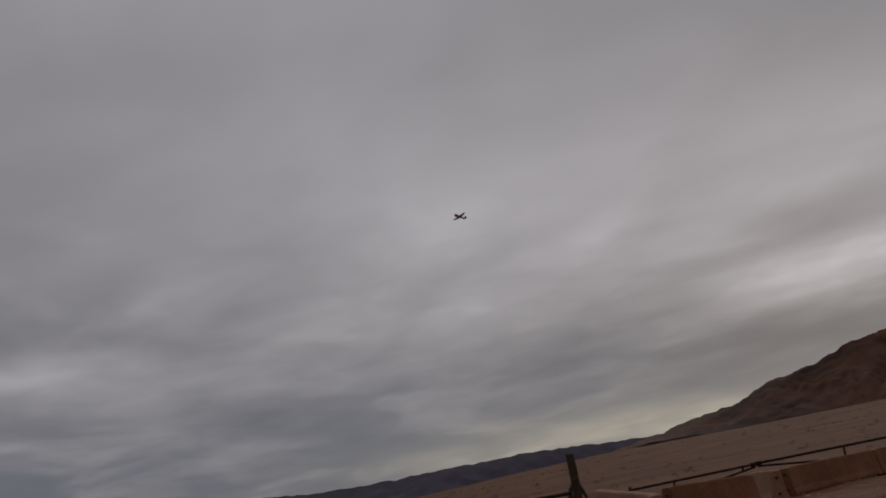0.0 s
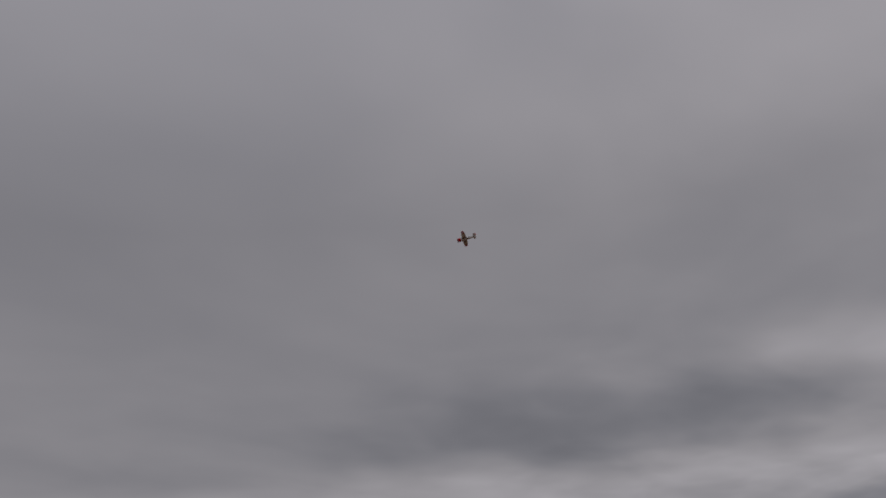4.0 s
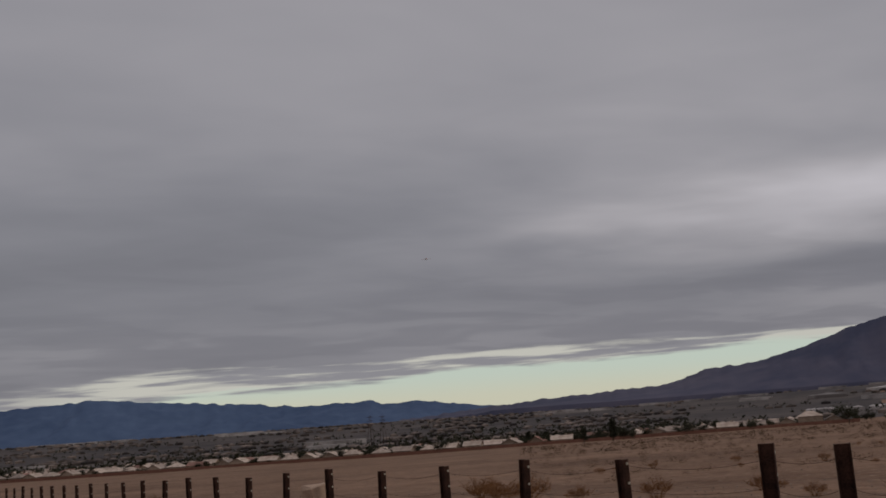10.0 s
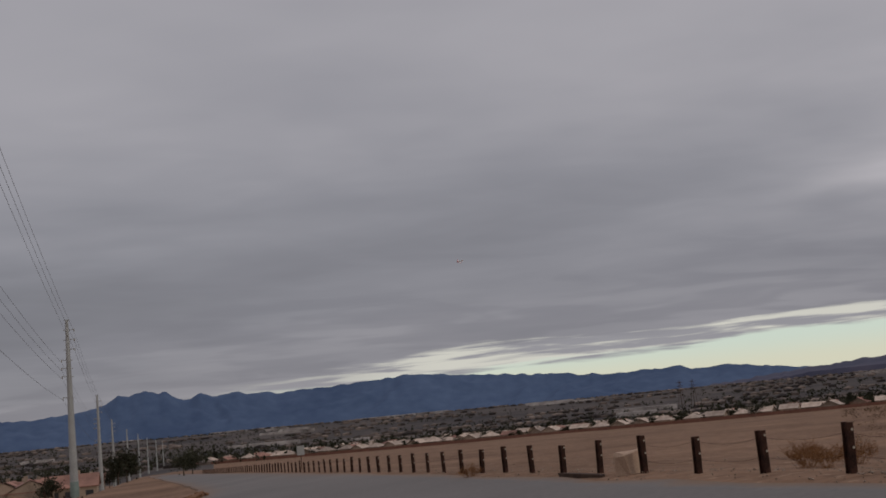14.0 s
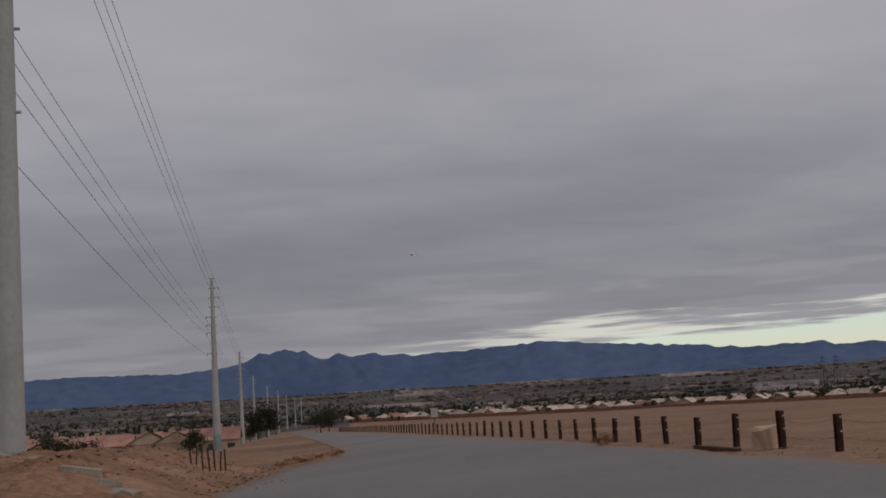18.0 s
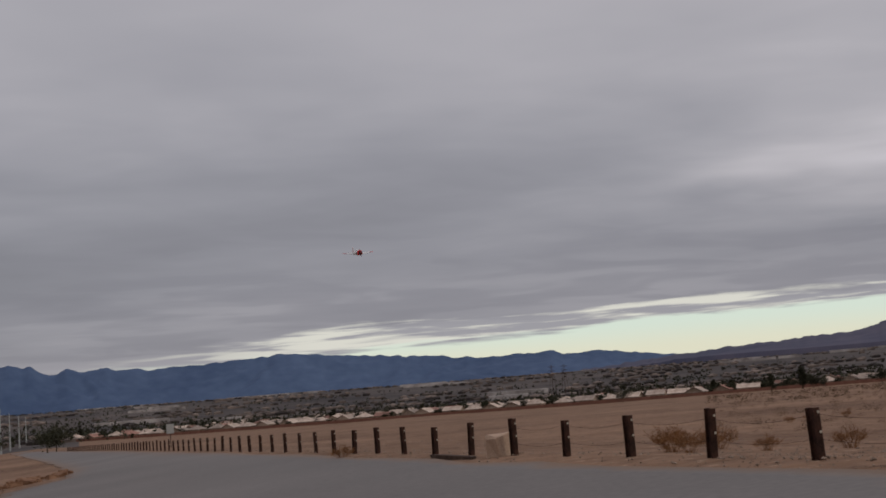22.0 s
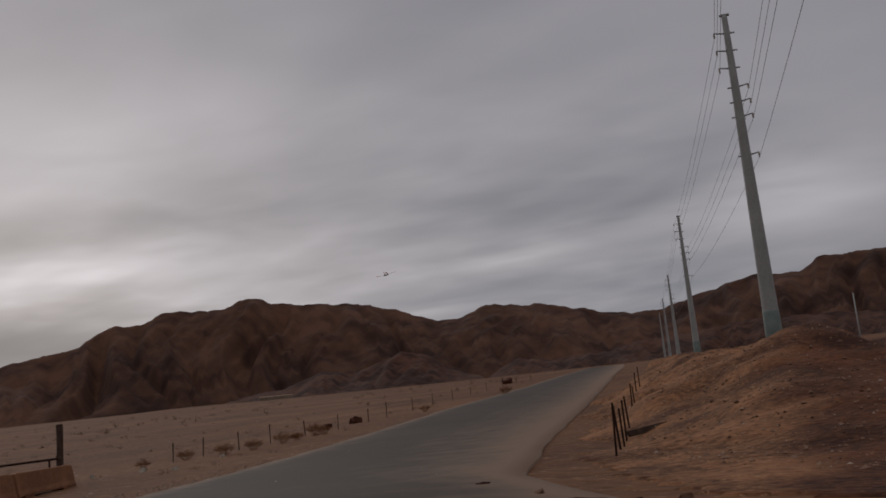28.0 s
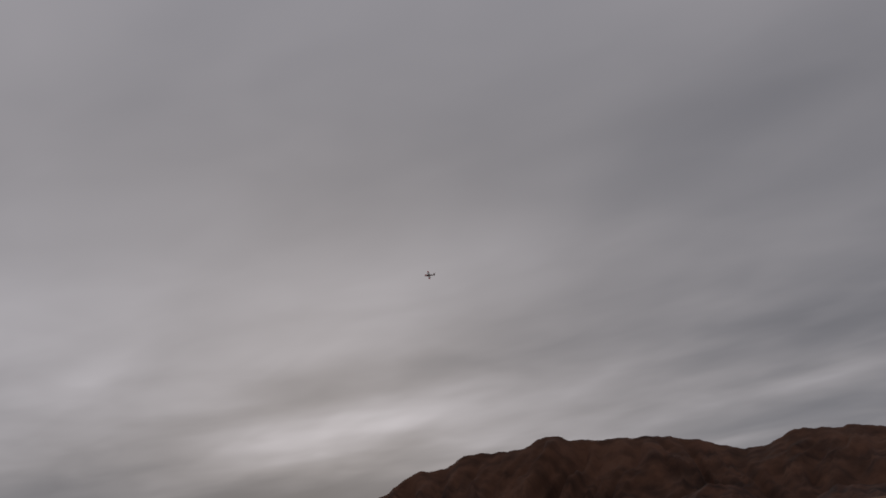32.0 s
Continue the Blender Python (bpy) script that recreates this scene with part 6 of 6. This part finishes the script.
def airplane():
    t = thing("model_airplane", "white and red radio-controlled propeller aircraft in flight", "model airplane")
    bm = bmesh.new()
    loft(bm, [[(w * math.cos(a), y, z + h * math.sin(a)) for a in [k * math.tau / 24 for k in range(24)]] for y, w, h, z in BODY])
    fuselage = part("fuselage", bm, WHITE, t)
    bm = bmesh.new()
    prof = [(0.255, 0.074, 0.082), (0.258, 0.082, 0.089), (0.29, 0.087, 0.093), (0.36, 0.086, 0.092), (0.395, 0.078, 0.083), (0.402, 0.068, 0.071)]
    loft(bm, [[(w * math.cos(a), y, 0.002 + h * math.sin(a)) for a in [k * math.tau / 24 for k in range(24)]] for y, w, h in prof])
    cowling = part("cowling", bm, RED, t, "bright red engine cowling")
    bm = bmesh.new()
    tube(bm, (0, 0.399, 0.002), (0, 0.4055, 0.002), 0.068, n=24)
    part("air_intake", bm, BLACK, cowling, "black cowling mouth")
    # propeller: hub, spinner and two twisted blades
    prop = thing("propeller", "", "", pose(0, 0.42, 0.002))
    prop.parent = t
    for k in ("label", "category", "group", "kind"):
        if k in prop:
            del prop[k]
    bm = bmesh.new()
    loft(bm, [[(r * math.cos(a), y, r * math.sin(a)) for a in [k * math.tau / 14 for k in range(14)]] for y, r in ((-0.018, 0.020), (0.0, 0.021), (0.018, 0.016), (0.032, 0.007), (0.036, 0.002))])
    part("spinner", bm, RED, prop, "red spinner")
    for side in (-1, 1):
        bm = bmesh.new()
        rings = []
        for r, c, tw in ((0.012, 0.014, 60), (0.05, 0.024, 42), (0.10, 0.022, 28), (0.145, 0.010, 20)):
            ct, st = math.cos(radians(tw)), math.sin(radians(tw))
            rings.append([(side * (dx * ct) , dx * st + dy, side * r) for dx, dy in ((-c / 2, 0), (0, 0.002), (c / 2, 0), (0, -0.002))])
        loft(bm, rings)
        part("blade", bm, BLACK, prop, "dark propeller blade")
    # canopy with its bows
    canopy_rows = [(-0.10, 0.012, 0.066, 0.072), (-0.06, 0.034, 0.066, 0.098), (0.0, 0.042, 0.068, 0.112), (0.08, 0.044, 0.070, 0.116), (0.14, 0.042, 0.070, 0.108), (0.19, 0.028, 0.074, 0.084)]
    bm = bmesh.new()
    loft(bm, [[(w * math.cos(math.pi * k / 10), y, z0 + (z1 - z0) * math.sin(math.pi * k / 10)) for k in range(11)] for y, w, z0, z1 in canopy_rows])
    canopy = part("canopy", bm, CANOPY, t, "long tinted bubble canopy")
    for y, w, z0, z1 in ((-0.035, 0.038, 0.067, 0.105), (0.03, 0.043, 0.069, 0.114), (0.09, 0.044, 0.070, 0.1155), (0.145, 0.041, 0.070, 0.107)):
        bm = bmesh.new()
        for k in range(10):
            a, b = math.pi * k / 10, math.pi * (k + 1) / 10
            tube(bm, (w * math.cos(a), y, z0 + (z1 - z0) * math.sin(a)), (w * math.cos(b), y, z0 + (z1 - z0) * math.sin(b)), 0.0032, n=5)
        part("canopy_frame", bm, WHITE, canopy, "white canopy frame")
    for side in (-1, 1):
        span = (0.05, 0.25, 0.42, 0.52, 0.56)
        chord = {0.05: (0.245, 0.190), 0.25: (0.205, 0.172), 0.42: (0.168, 0.156), 0.52: (0.135, 0.144), 0.56: (0.070, 0.120)}
        bm = bmesh.new()
        loft(bm, [wing_ring(side, x, *chord[x]) for x in span[:3]])
        wing = part("wing", bm, WHITE, t)
        bm = bmesh.new()
        loft(bm, [wing_ring(side, x, *chord[x]) for x in span[2:]])
        part("wing_tip", bm, RED, wing, "red wing tip")
        bm = bmesh.new()
        loft(bm, [[(side * x, y - 0.006, -0.052 + x * 0.105 + dz) for y, dz in ((yb, 0.012), (yb, -0.003), (yb - 0.042, -0.001), (yb - 0.042, 0.008))][::side] for x, yb in ((0.27, 0.008), (0.415, 0.030))])
        part("aileron", bm, WHITE, wing)
        bm = bmesh.new()
        box(bm, (min(side * 0.105, side * 0.165), 0.03, -0.061), (max(side * 0.105, side * 0.165), 0.12, -0.0475), 0.004)
        part("wheel_well", bm, BLACK, wing, "dark wheel well under the wing")
        bm = bmesh.new()
        loft(bm, [slab_ring(side, x, y0, c, 0.026, th) for x, y0, c, th in ((0.012, -0.352, 0.088, 0.008), (0.17, -0.378, 0.06, 0.005), (0.195, -0.395, 0.035, 0.003))])
        tail = part("tailplane", bm, WHITE, t)
        bm = bmesh.new()
        loft(bm, [slab_ring(side, x, y0, c, 0.026, th) for x, y0, c, th in ((0.025, -0.443, 0.05, 0.006), (0.17, -0.441, 0.036, 0.004), (0.19, -0.434, 0.022, 0.002))])
        part("elevator", bm, WHITE, tail)
        # markings: exhaust flash, star-and-bar and a dark rectangle
        arc = []
        for k in range(15):
            f = k / 14
            y = 0.256 - 0.345 * f
            z = 0.022 - 0.085 * f ** 1.7
            arc.append((y, z - 0.014 - 0.008 * math.sin(math.pi * f), z + 0.010 * (1 - f) + 0.006))
        marking("exhaust_flash", [arc], BLACK, fuselage, side, "black curved exhaust flash")
        marking("roundel", [disc_rows(-0.175, 0.004, 0.034), [(-0.232, -0.010, 0.018), (-0.118, -0.010, 0.018)]], NAVY, fuselage, side, "navy disc with bars")
        marking("star", [star_rows(-0.175, 0.004, 0.026), [(-0.227, -0.003, 0.011), (-0.206, -0.003, 0.011)], [(-0.144, -0.003, 0.011), (-0.123, -0.003, 0.011)]], WHITE, fuselage, side, "white star and bars", 0.0035)
        marking("wing_root_patch", [[(0.13, -0.070, -0.035), (0.165, -0.072, -0.030), (0.19, -0.068, -0.052)]], BLACK, fuselage, side, "black patch behind the engine")
    # fin in front, rudder behind it
    bm = bmesh.new()
    loft(bm, [[(th * k, y, z) for y, k in ((y0, 0), (y0 - (y0 - y1) * 0.3, 1), (y1, 0.8), (y1, -0.8), (y0 - (y0 - y1) * 0.3, -1))] for z, y0, y1, th in ((0.03, -0.27, -0.452, 0.010), (0.075, -0.352, -0.462, 0.008), (0.20, -0.405, -0.470, 0.005), (0.212, -0.425, -0.470, 0.003))])
    fin = part("fin", bm, WHITE, t)
    bm = bmesh.new()
    loft(bm, [[(th * k, y, z) for y, k in ((y0, 1), (y1, 0.2), (y1, -0.2), (y0, -1))] for z, y0, y1, th in ((0.012, -0.4525, -0.500, 0.008), (0.09, -0.4635, -0.510, 0.006), (0.205, -0.4715, -0.505, 0.004))])
    part("rudder", bm, RED, fin, "red rudder")
    bm = bmesh.new()
    box(bm, (-0.0085, -0.461, 0.128), (0.0085, -0.398, 0.146))
    part("fin_band", bm, BLACK, fin, "black band across the fin")
    return t, prop


PLANE, PROPELLER = airplane()
# seconds, yaw, height angle, distance, bank (right wing down)
FLIGHT = [(0, -119.1, 16.1, 75, 8), (0.5, -115.7, 17.7, 72, 9), (1, -111.1, 19.4, 69, 9), (1.5, -105.9, 21.2, 66, 10), (2, -99.9, 22.9, 63, 12), (2.5, -91.6, 24.0, 61, 15), (3.5, -73, 23.6, 57, 20),
          (4.5, -56.2, 21.1, 57, 18), (5, -47.5, 18.9, 60, 16), (5.5, -40.7, 17.6, 65, 18), (6, -35.3, 15.9, 72, 18), (6.5, -31.2, 14.3, 80, 24), (7, -28, 12.85, 88, 20), (7.5, -26.5, 11.3, 96, 15),
          (8, -25.4, 10.1, 104, 10), (9, -25.3, 8.6, 122, 0), (11, -25.2, 8.0, 152, -10), (12.5, -20.8, 7.7, 165, -30), (14, -12.7, 7.4, 166, -35), (16, -5.5, 7.0, 146, -30), (18, -3.5, 6.74, 113, -5),
          (19, -3.5, 6.25, 95, 5), (20, -4.9, 6.33, 77, 8), (21, -7.9, 6.4, 59, 8), (21.5, -10.3, 6.73, 50, 5), (22, -13.6, 6.79, 41, 2), (22.3, -16.4, 6.6, 35, 0), (22.6, -19.9, 6.72, 29.5, 0), (23, -26.9, 6.8, 22.5, 0),
          (23.2, -31.6, 6.85, 19.4, 0), (23.4, -37.4, 6.98, 16.6, 0), (23.6, -44.2, 7.04, 14.2, 0), (24, -64.2, 8.88, 11.7, 0), (24.2, -76.6, 9.73, 11.3, 0), (24.5, -95.8, 10.42, 11.7, 0), (24.8, -112, 10.08, 13.8, 0), (25, -120.2, 9.65, 16.2, 0),
          (25.4, -132.1, 8.95, 20.6, -2), (25.7, -137.8, 8.42, 25, -3), (26, -142, 8.07, 30, -2), (26.5, -146.9, 7.88, 38.5, 0), (28.5, -155.4, 10.94, 74, -15), (29.5, -155, 13.5, 92, -35), (30.4, -152.3, 15.9, 104, -55),
          (31, -149.9, 17.1, 108, -62), (31.5, -146.8, 17.6, 109, -62), (32, -142.9, 17.8, 108, -60)]


def flight_rows():
    ts = [r[0] for r in FLIGHT]
    ps = [EYE + aim(r[1], r[2]) * r[3] for r in FLIGHT]
    rows = []
    for i, (t, _, _, near, roll) in enumerate(FLIGHT):
        a, b = max(0, i - 1), min(len(ps) - 1, i + 1)
        f = ((ps[b] - ps[a]) / (ts[b] - ts[a])).normalized()
        s = f.cross(Vector((0, 0, 1))).normalized()
        m = Matrix((s, f, s.cross(f))).transposed().to_4x4()
        rows.append((t, Matrix.Translation(ps[i]) @ m @ pose(0, 0, 0, (6 if t < 24.7 else 1) if near < 20 else 2 if near < 40 else 0, roll, -7 if 24.7 < t < 25.2 else 0)))
    return rows


def motions():
    walk(PLANE, flight_rows())
    # the propeller windmills
    walk(PROPELLER, [(k * 0.2, pose(0, 0.42, 0.002, 0, 77 * k, 0)) for k in range(161)])


motions()
